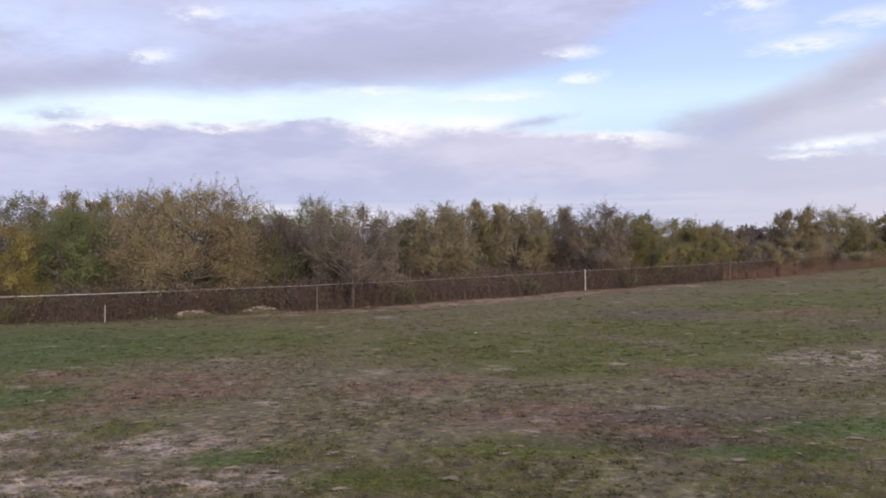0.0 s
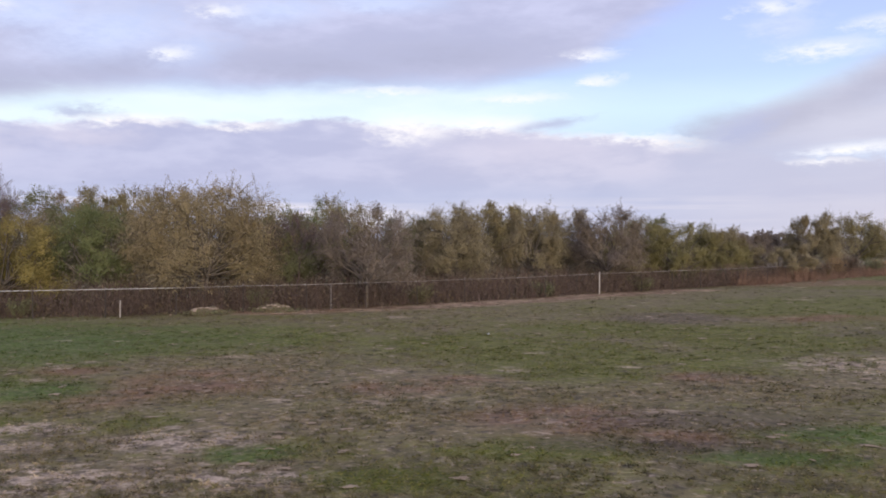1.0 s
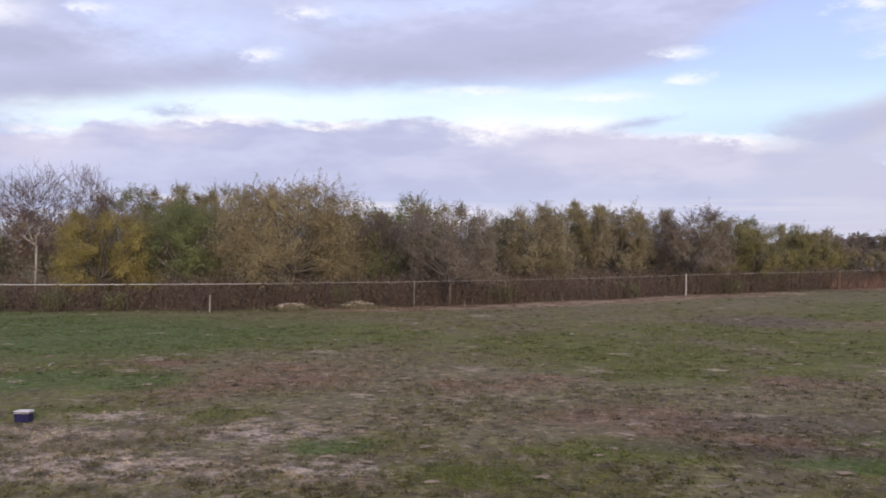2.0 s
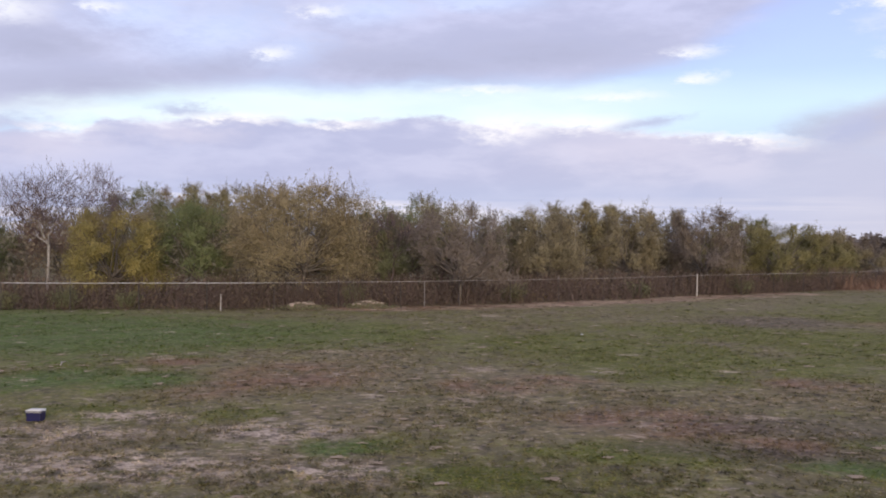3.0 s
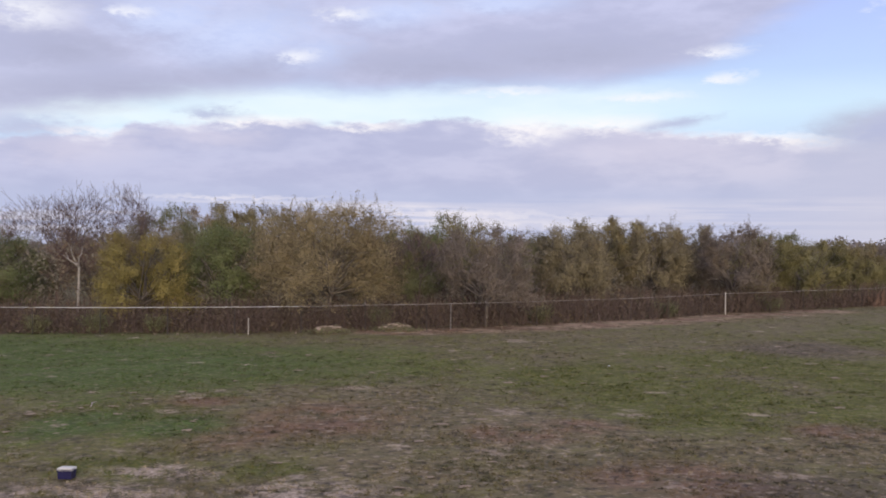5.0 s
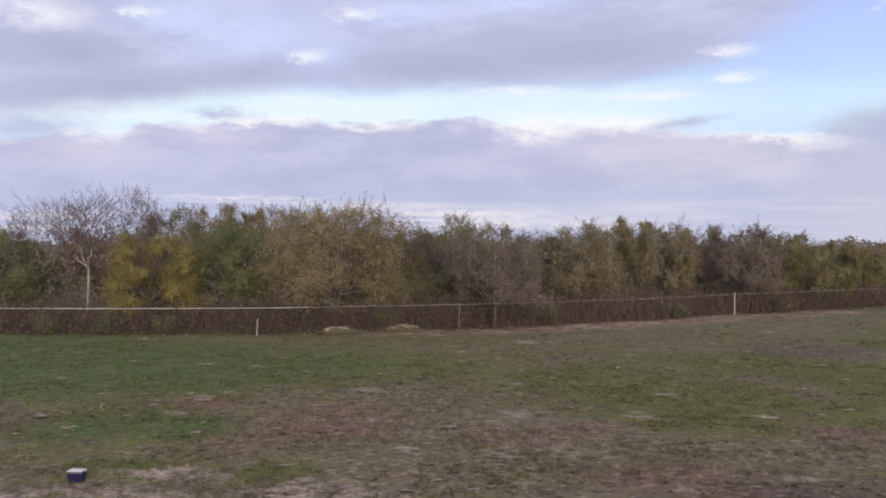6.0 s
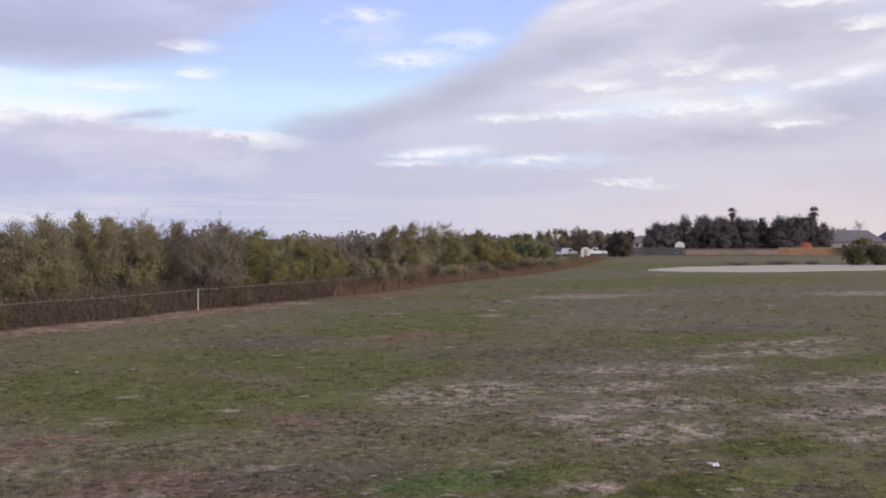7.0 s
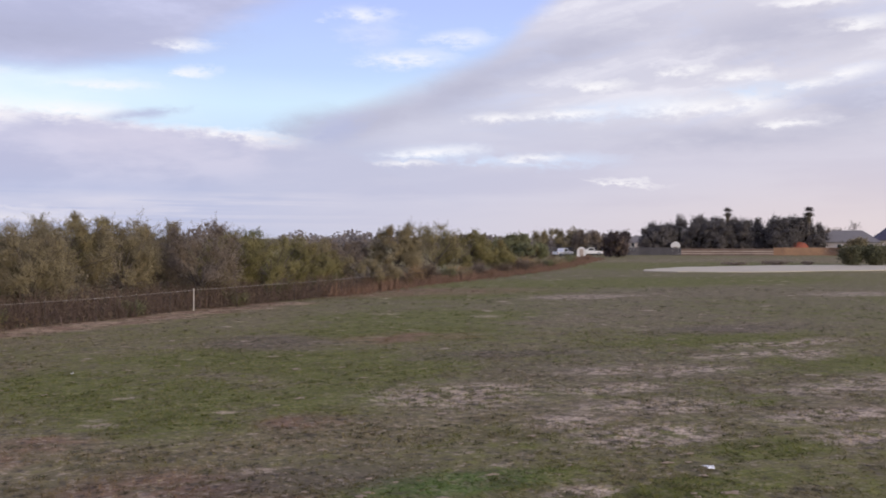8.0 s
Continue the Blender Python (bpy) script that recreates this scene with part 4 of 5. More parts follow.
wood("green", -31.0, 44.4, 5.1, 5.6)
wood("dark", -30.5, 46.9, 4.4, 4.6)
wood("bare", -31.9, 51.5, 7.0, 4.6)
wood("birch", -25.5, 45.4, 7.3, 4.6)
wood("bare", -26.7, 51.1, 7.7, 4.2)
wood("yellow", -21.2, 43.8, 4.9, 4.8)
wood("dark", -24.6, 53.5, 6.4, 4.8, count=26000)
# its amber leaf colour also carries the warm evening glow on the treetops
wood("amber", -23.0, 56.8, 6.6, 5.0)
wood("green", -18.2, 46.7, 5.6, 4.4)
wood("sparse", -20.7, 55.2, 7.0, 3.2)
wood("brown", -12.6, 46.2, 6.5, 7.9)
wood("sparse", -16.2, 50.7, 6.5, 4.2)
wood("green", -8.3, 54.1, 5.8, 4.8)
wood("dark", -9.4, 50.6, 5.1, 3.0)
wood("bare", -8.6, 49.2, 4.9, 3.0)
wood("grey", -4.75, 46.95, 5.2, 4.3, bark=m_grey_bark)
wood("dark", -3.1, 58.0, 5.0, 3.4)
wood("olive", -1.3, 57.2, 5.2, 4.4)
wood("sparse", 1.1, 60.6, 5.7, 4.0)
wood("sparse", 3.2, 63.7, 6.2, 3.6)
wood("olive", 4.4, 60.7, 5.5, 4.2)
wood("olive", 6.8, 64.9, 5.9, 4.8)
wood("grey", 9.2, 60.4, 5.5, 4.2)
wood("dark", 13.7, 70.1, 5.2, 3.4)
wood("yellow_green", 15.2, 67.1, 4.5, 5.5)
wood("olive", 20.5, 76.5, 4.2, 4.6)
wood("yellow_green", 19.8, 74.5, 4.0, 5.0)
wood("grey", 28.9, 93.9, 4.1, 4.6)
wood("olive", 25.2, 76.0, 2.8, 5.2)
wood("olive", 32.8, 89.6, 5.9, 4.4)
wood("sparse", 40.2, 97.7, 5.8, 5.4, count=8000)
wood("yellow_green", 45.6, 101.1, 5.2, 6.4)
wood("yellow_green", 50.6, 104.5, 4.0, 5.2)

wood("olive", -13.6, 53.0, 5.8, 5.4)
wood("dark", -10.9, 52.0, 5.0, 4.4)
wood("bare", -27.9, 47.4, 5.2, 4.6, bark=m_red_twig)
wood("bare", -24.2, 47.6, 4.9, 4.2, bark=m_red_twig)
wood("bare", -33.6, 46.4, 5.3, 4.6)
# set far back; amber leaves paint in the orange sunset glow at the top
wood("amber", -29.4, 54.0, 5.3, 4.4, count=9000)
wood("grey", -33.4, 49.6, 4.6, 5.0, count=11000)
wood("olive", -23.4, 49.4, 4.9, 4.6)


def far_tree(kind, x, y, h, wid):
    return tree(kind, x, y, h, wid, next(seeds), LABELS[kind], leaf=0.34, count=20000 if kind == "evergreen" else 12000, group="trees beyond the field")


far_tree("dark", 77.2, 153.7, 4.1, 7.1)
far_tree("dark", 81.9, 158.1, 4.8, 4.8)
far_tree("dark", 78.1, 145.3, 3.1, 5.9)
far_tree("olive", 116.4, 203.4, 6.6, 13.0)
far_tree("grey", 119.0, 194.4, 5.8, 8.1)
far_tree("plum", 112.3, 171.5, 5.8, 6.2)
far_tree("evergreen", 143.8, 201.8, 7.1, 8.8)
far_tree("evergreen", 149.5, 207.1, 8.3, 8.9)
far_tree("evergreen", 154.8, 203.1, 10.4, 9.7)
far_tree("evergreen", 159.8, 201.2, 9.7, 9.5)
far_tree("evergreen", 166.6, 194.7, 9.3, 10.3)
far_tree("evergreen", 171.9, 193.4, 8.8, 9.7)
far_tree("evergreen", 171.7, 187.1, 9.8, 9.2)
far_tree("evergreen", 175.8, 186.6, 10.2, 8.2)
far_tree("evergreen", 182.1, 186.0, 5.3, 7.7)
far_tree("evergreen", 157.7, 196.8, 8.8, 8.8)
far_tree("evergreen", 163.4, 198.3, 9.2, 9.0)
far_tree("evergreen", 178.0, 184.4, 8.4, 7.8)
far_tree("evergreen", 146.6, 203.9, 7.6, 8.4)
far_tree("bare", 198.3, 190.5, 9.0, 7.2)
far_tree("grey", 212.6, 211.7, 6.6, 7.1)
far_tree("olive", 168.5, 160.5, 3.9, 4.6)


wood("olive", -0.4, 55.2, 5.1, 4.2, count=16000)
wood("sparse", -6.4, 53.0, 5.7, 4.0, count=13000)
wood("yellow_green", 11.8, 66.0, 4.9, 4.4, count=16000)


def palm(x, y, h, seed):
    """A fan palm: a thin trunk, a skirt of dead leaves and a crown of fronds."""
    rng = np.random.default_rng(seed)
    root = empty("palm_tree", x, y, 0)
    tagged(root, "tall fan palm rising above the dark evergreens", "palm tree", "palms beyond the field")
    bm = tube((0, 0, 0), (0.1, 0, h * 0.5), 0.26, 0.2, 8)
    tube((0.1, 0, h * 0.5), (0.15, 0.05, h - 1.2), 0.2, 0.17, 8, bm)
    part("trunk", bm, m_bark, root)
    n = 70
    verts, faces = [], []
    for i in range(n):
        a, e = rng.uniform(0, 2 * math.pi), rng.uniform(-0.8, 1.4)
        d = np.array([math.cos(a) * math.cos(e), math.sin(a) * math.cos(e), math.sin(e)])
        side = np.cross(d, [0, 0, 1.0]) + 1e-6
        side /= np.linalg.norm(side)
        o = np.array([0.15, 0.05, h - 1.3])
        for k in np.linspace(-0.9, 0.9, 7):
            base = o + d * 0.6
            tip = o + d * (1.9 - 0.3 * abs(k)) + side * k * 0.8 - np.array([0, 0, 0.15 + 0.1 * abs(k)])
            b = len(verts)
            verts += [base - side * 0.06, base + side * 0.06, tip]
            faces.append((b, b + 1, b + 2))
    child("fronds", mesh_from("fronds", verts, faces, L["evergreen"]), root)
    n = 420
    a, z = rng.uniform(0, 2 * math.pi, n), rng.uniform(h - 3.8, h - 1.4, n)
    wide = 0.22 + 0.25 * (z - h + 3.8) / 2.4
    c = np.stack([0.15 + np.cos(a) * wide, 0.05 + np.sin(a) * wide, z], 1)
    v, f = leaf_blades(rng, c, 0.5, droop=3.0)
    child("skirt", mesh_from("skirt", v, f, L["far"]), root, "hanging skirt of dead brown fronds")


palm(161.5, 195.8, 11.7, 4)
palm(175.7, 182.6, 11.7, 9)


def shrub(x, y, h, wid, kind, label, seed, name="bush", leaf=0.16, count=1300, group="bushes in the field"):
    rng = np.random.default_rng(seed)
    root = empty(name, x, y, 0)
    tagged(root, label, "bush", group)
    n = 26
    a = rng.uniform(0, 2 * math.pi, n)
    tip = np.stack([np.cos(a) * wid * 0.45 * rng.uniform(0.2, 1, n), np.sin(a) * wid * 0.45 * rng.uniform(0.2, 1, n), h * rng.uniform(0.5, 0.95, n)], 1)
    v, f = prisms(tip * np.array([0.1, 0.1, 0.0]), tip, np.full(n, 0.03), np.full(n, 0.01), 4)
    child("stems", mesh_from("stems", v, f, m_brush), root)
    pick = rng.integers(0, n, count)
    p = tip[pick] * rng.uniform(0.35, 1.02, (count, 1)) + rng.normal(size=(count, 3)) * np.array([0.07 * wid, 0.07 * wid, 0.14 * h])
    p[:, 2] = np.clip(p[:, 2], 0.02, None)
    v, f = leaf_blades(rng, p, leaf)
    child("crown", mesh_from("crown", v, f, L[kind]), root)


shrub(111.5, 107.3, 2.8, 4.6, "hedge", "tall dense green bush beside the pale gravel strip", 31, leaf=0.30, count=7000)
shrub(114.8, 106.0, 2.9, 4.6, "hedge", "tall dense green bush beside the pale gravel strip", 32, leaf=0.30, count=7000)
shrub(118.3, 105.4, 2.8, 5.0, "hedge", "tall dense green bush beside the pale gravel strip", 33, leaf=0.30, count=7000)
shrub(97.6, 117.0, 0.45, 6.0, "grey", "low brown weeds on the pale gravel strip", 34, leaf=0.2, count=700)
shrub(103.6, 114.4, 0.7, 6.0, "grey", "low brown weeds on the pale gravel strip", 35, leaf=0.2, count=900)
shrub(108.1, 112.4, 0.6, 2.6, "grey", "low brown weeds on the pale gravel strip", 36, leaf=0.2, count=500)


for k, (bx, by, bh, bw) in enumerate(((-21.9, 40.5, 0.95, 1.7), (-19.2, 41.0, 0.8, 1.5), (-24.4, 40.0, 0.8, 1.4), (-9.6, 44.9, 1.0, 1.5), (-2.2, 48.9, 0.9, 1.8), (4.6, 54.4, 0.9, 1.8), (11.4, 60.6, 0.9, 2.0))):
    shrub(bx, by, bh, bw, "dark", "low leafy bush growing behind the wire fence", 60 + k, leaf=0.085, count=1500, group="bushes behind the fence")


def undergrowth():
    """Dry brush and saplings that close the wood behind the wire, and the far wood itself."""
    rng = np.random.default_rng(21)
    n = 11000
    s, off = rng.uniform(0, 96, n), 0.25 + 6.5 * rng.uniform(0, 1, n) ** 1.4
    b = along(s, off)
    h = rng.uniform(0.35, 1.45, n) * (1 + 0.06 * off)
    p0 = np.hstack([b, np.zeros((n, 1))])
    p1 = p0 + np.stack([rng.normal(0, 0.28, n), rng.normal(0, 0.28, n), h], 1)
    v, f = prisms(p0, p1, rng.uniform(0.008, 0.02, n), np.full(n, 0.006), 3)
    tagged(new("undergrowth", mesh_from("undergrowth", v, f, m_brush)), "dark dry brush standing behind the wire fence", "brush", kind="stuff")
    n = 42000
    s, off = rng.uniform(0, 96, n), 0.3 + 8.0 * rng.uniform(0, 1, n) ** 1.2
    z = np.abs(rng.normal(0, 0.48, n)) * (1 + 0.12 * off)
    c = np.hstack([along(s, off), z[:, None]])
    v, f = leaf_blades(rng, c, 0.15)
    tagged(new("brush_leaves", mesh_from("brush_leaves", v, f, L["brush"])), "withered brown leaves of the undergrowth", "brush", kind="stuff")
    # red-brown weeds further along the fence
    n = 22000
    s, off = 88 + (run[-1] - 88) * rng.uniform(0, 1, n) ** 0.85, rng.normal(0.9, 1.1, n)
    b = along(s, off)
    h = rng.uniform(0.3, 1.05, n) * np.interp(s, [84, 105, 140, run[-1]], [1.0, 1.0, 0.75, 0.7])
    h *= np.clip([0.75 + 0.9 * noise.noise((q * 0.21, o * 0.7, 3.0)) for q, o in zip(s, off)], 0.25, 1.5)
    p0 = np.hstack([b, np.zeros((n, 1))])
    p1 = p0 + np.stack([rng.normal(0, 0.25, n), rng.normal(0, 0.25, n), h], 1)
    v, f = prisms(p0, p1, rng.uniform(0.012, 0.03, n), np.full(n, 0.010), 3)
    tagged(new("weeds", mesh_from("weeds", v, f, m_weed)), "tall red-brown dry weeds along the fence", "weeds", kind="stuff")
    # the wood behind the first trees
    n = 190000
    s = rng.uniform(-4, 125, n)
    off = 4.0 + 24 * rng.uniform(0, 1, n)
    lump = np.array([noise.noise((a * 0.22, o * 0.18, 0.0)) for a, o in zip(s, off)])
    top = np.interp(s, [0, 35, 55, 75, 90, 125], [4.2, 4.9, 4.7, 3.7, 1.7, 1.0]) * (0.85 + 0.6 * lump)
    z = top * rng.uniform(0, 1, n) ** 0.7
    c = np.hstack([along(s, off), z[:, None]]) + rng.normal(size=(n, 3)) * 0.2
    v, f = leaf_blades(rng, c, 0.145)
    tagged(new("woodland", mesh_from("woodland", v, f, L["far"])), "dense brown-green autumn wood behind the first trees", "woods", kind="stuff")
    # low woods on the horizon; the distance haze is only in their leaf colour
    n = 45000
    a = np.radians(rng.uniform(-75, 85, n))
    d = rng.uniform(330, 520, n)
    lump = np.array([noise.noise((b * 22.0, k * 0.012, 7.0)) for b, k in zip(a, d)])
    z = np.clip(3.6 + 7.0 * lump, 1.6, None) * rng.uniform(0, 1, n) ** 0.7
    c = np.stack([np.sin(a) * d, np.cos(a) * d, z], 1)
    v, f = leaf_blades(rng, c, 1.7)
    tagged(new("far_woods", mesh_from("far_woods", v, f, L["haze"])), "low woods along the horizon, haze painted into their leaf colour", "woods", kind="stuff")


undergrowth()

# tangled bushes that lean on the far stretch of the fence
brush_rng = np.random.default_rng(77)
for k, s in enumerate(np.arange(84, 176, 3.4)):
    bx, by = along(s + brush_rng.uniform(-1.2, 1.2), brush_rng.uniform(0.4, 3.2))
    kind = ("grey", "olive", "amber", "dark", "brush")[int(brush_rng.integers(0, 5))]
    shrub(float(bx), float(by), brush_rng.uniform(0.9, 1.9), brush_rng.uniform(1.8, 3.6), kind, {"grey": "half-bare grey-brown bush tangled at the fence", "olive": "low olive bush tangled at the fence", "amber": "rusty brown bush tangled at the fence", "dark": "low green bush tangled at the fence", "brush": "dark dry bush tangled at the fence"}[kind], 200 + k, leaf=0.11, count=2400, group="bushes along the fence")

# ---------------------------------------------------------------- far side of the field


def gravel_strip():
    rng = np.random.default_rng(3)
    rim = [(69.5, 100), (74, 95), (81, 92), (101, 90), (140, 86), (190, 78), (192, 92), (150, 101), (119, 107.5), (100, 112.5), (84, 111), (74, 106)]
    bm = bmesh.new()
    top = []
    for k in range(len(rim)):
        p, q = rim[k], rim[(k + 1) % len(rim)]
        for t in (0, 0.25, 0.5, 0.75):
            top.append(bm.verts.new((p[0] + (q[0] - p[0]) * t + rng.normal(0, 0.5), p[1] + (q[1] - p[1]) * t + rng.normal(0, 0.4), 0.05)))
    face = bm.faces.new(top)
    ext = bmesh.ops.extrude_face_region(bm, geom=[face])
    for v in (g for g in ext["geom"] if isinstance(g, bmesh.types.BMVert)):
        v.co.z = -0.06
    bmesh.ops.recalc_face_normals(bm, faces=bm.faces)
    me = bpy.data.meshes.new("gravel_strip")
    bm.to_mesh(me)
    bm.free()
    me.materials.append(m_sand)
    tagged(new("gravel_strip", me), "strip of pale bare gravel across the field", "gravel", kind="structure")


gravel_strip()


def board_fence(name, a, b, mat, label, h=1.8, rails=False):
    """Panels of boards between posts."""
    a, b = Vector((*a, 0)), Vector((*b, 0))
    d = b - a
    root = empty(name, a.x, a.y, 0, math.degrees(math.atan2(d.y, d.x)))
    tagged(root, label, "fence", kind="structure")
    n = max(2, round(d.length / 2.4))
    w_ = d.length / n
    for i in range(n + 1):
        part("post", box(0.1, 0.1, h + 0.08, i * w_, 0.06, 0), mat, root)
    for i in range(n):
        if rails:
            for z in (0.35, 0.85, 1.35):
                part("board", box(w_ - 0.05, 0.03, 0.16, (i + 0.5) * w_, -0.03, z), m_light_board if z < 1.0 else mat, root)
            part("backing", box(w_ - 0.04, 0.02, h - 0.25, (i + 0.5) * w_, 0.02, 0.02), mat, root)
        else:
            bm = bmesh.new()
            k = 16
            for j in range(k):
                box(w_ / k - 0.012, 0.02, h + 0.02 * math.sin(j * 2.3 + i), i * w_ + (j + 0.5) * w_ / k, -0.01, 0.03, bm=bm)
            part("panel", bm, mat, root)


board_fence("grey_board_fence", (111.0, 198.4), (137.1, 182.4), m_grey_board, "dark grey board fence at the field's far end")
board_fence("brown_board_fence", (137.1, 182.4), (154.8, 171.7), m_old_board, "weathered brown rail fence with lighter boards", rails=True)
board_fence("cedar_fence", (154.8, 171.7), (188.0, 151.6), m_cedar, "new orange cedar board fence before the house")


def house(x, y, wid, deep, eave, ridge, turn, roof, label, windows=4):
    """A low house with a hipped roof."""
    root = empty("house", x, y, 0, turn)
    tagged(root, label, "house")
    wall = part("wall", box(wid, deep, eave, 0, 0, 0, 0.02), m_house_wall, root)
    bm = bmesh.new()
    o = 0.5
    z = eave - 0.05
    lo = [bm.verts.new((sx * (wid / 2 + o), sy * (deep / 2 + o), z)) for sx, sy in ((-1, -1), (1, -1), (1, 1), (-1, 1))]
    lo2 = [bm.verts.new((v.co.x, v.co.y, z + 0.18)) for v in lo]
    r0, r1 = bm.verts.new((-wid / 2 + deep * 0.42, 0, ridge)), bm.verts.new((wid / 2 - deep * 0.42, 0, ridge))
    bm.faces.new(lo[::-1])
    for k in range(4):
        bm.faces.new((lo[k], lo[(k + 1) % 4], lo2[(k + 1) % 4], lo2[k]))
    bm.faces.new((lo2[0], lo2[1], r1, r0))
    bm.faces.new((lo2[1], lo2[2], r1))
    bm.faces.new((lo2[2], lo2[3], r0, r1))
    bm.faces.new((lo2[3], lo2[0], r0))
    part("roof", bm, roof, root)
    for k in range(windows):
        cx = -wid / 2 + (k + 0.5) * wid / windows
        win = part("window", box(1.0, 0.08, 1.5, cx, -deep / 2 - 0.03, 0.9), m_glass, root, "dark window")
        bm = bmesh.new()
        for sx in (-0.54, 0.54):
            box(0.08, 0.1, 1.66, cx + sx, -deep / 2 - 0.04, 0.82, bm=bm)
        for z in (0.82, 2.4):
            box(1.0, 0.1, 0.08, cx, -deep / 2 - 0.04, z, bm=bm)
        part("frame", bm, m_white_wall, win)
    return root


house(187.8, 182.0, 14.5, 9.0, 2.9, 5.9, -46, m_shingle, "low white house with grey shingle hip roof beyond the fence")
house(190.0, 275.0, 11.0, 8.0, 2.2, 4.6, -34, m_shingle, "small far house with grey roof between trees", 2)
house(202.3, 176.8, 15.0, 9.0, 3.4, 7.4, -40, m_dark_roof, "house with dark blue roof beyond the fence", 3)


def utility_pole(x, y, h):
    root = empty("utility_pole", x, y, 0)
    tagged(root, "dark wooden utility pole beside the far house", "pole")
    part("shaft", tube((0, 0, 0), (0, 0, h), 0.16, 0.11, 8), m_bark, root)
    part("crossarm", box(1.6, 0.1, 0.12, 0, 0.14, h - 0.9), m_bark, root)


utility_pole(196.4, 175.9, 11.4)


def small_shed(x, y, turn):
    """A little barn-roofed shed."""
    root = empty("shed", x, y, 0, turn)
    tagged(root, "small white shed with barn roof behind the board fence", "shed")
    part("body", box(2.2, 2.6, 2.1, 0, 0, 0, 0.02), m_white_wall, root)
    prof = [(-1.25, 2.05), (-0.85, 2.75), (0, 3.2), (0.85, 2.75), (1.25, 2.05)]
    bm = bmesh.new()
    fr = [bm.verts.new((a, -1.42, z)) for a, z in prof]
    bk = [bm.verts.new((a, 1.42, z)) for a, z in prof]
    bm.faces.new(fr)
    bm.faces.new(bk[::-1])
    for k in range(5):
        bm.faces.new((fr[k], fr[(k + 1) % 5], bk[(k + 1) % 5], bk[k]))
    bmesh.ops.recalc_face_normals(bm, faces=bm.faces)
    part("roof", bm, m_white_wall, root)
    part("door", box(0.9, 0.05, 1.8, 0, -1.31, 0.05), m_light_board, root)


small_shed(146.0, 196.5, -38)


def canopy(x, y, turn):
    """A domed orange canopy on four poles."""
    root = empty("canopy", x, y, 0, turn)
    tagged(root, "orange-red domed canopy behind the cedar fence", "canopy")
    bm = bmesh.new()
    bmesh.ops.create_uvsphere(bm, u_segments=16, v_segments=10, radius=1.0)
    bmesh.ops.delete(bm, geom=[v for v in bm.verts if v.co.z < -0.02], context="VERTS")
    for v in bm.verts:
        v.co = Vector((v.co.x * 2.2, v.co.y * 1.8, 1.5 + v.co.z * 1.6))
    part("cover", bm, m_red, root)
    for sx in (-1, 1):
        for sy in (-1, 1):
            part("leg", tube((sx * 1.3, sy * 1.1, 0), (sx * 1.3, sy * 1.1, 1.9), 0.04), m_galv, root)


canopy(173.8, 183.8, -40)


def storage_tank(x, y, turn):
    """The white arched hut by the cars."""
    root = empty("arched_hut", x, y, 0, turn)
    tagged(root, "white arched metal hut beside the parked trucks", "hut")
    bm = bmesh.new()
    prof = [(-1.0, 0.0)] + [(-math.cos(k * math.pi / 12), 1.15 + 0.95 * math.sin(k * math.pi / 12)) for k in range(13)] + [(1.0, 0.0)]
    fr = [bm.verts.new((a, -1.3, z)) for a, z in prof]
    bk = [bm.verts.new((a, 1.3, z)) for a, z in prof]
    bm.faces.new(fr)
    bm.faces.new(bk[::-1])
    for k in range(len(prof)):
        q = (k + 1) % len(prof)
        bm.faces.new((fr[k], fr[q], bk[q], bk[k]))
    bmesh.ops.recalc_face_normals(bm, faces=bm.faces)
    part("shell", bm, m_white_wall, root)
    part("door", box(0.8, 0.04, 1.7, 0, -1.32, 0.05), m_light_board, root)


storage_tank(107.2, 177.2, -32)


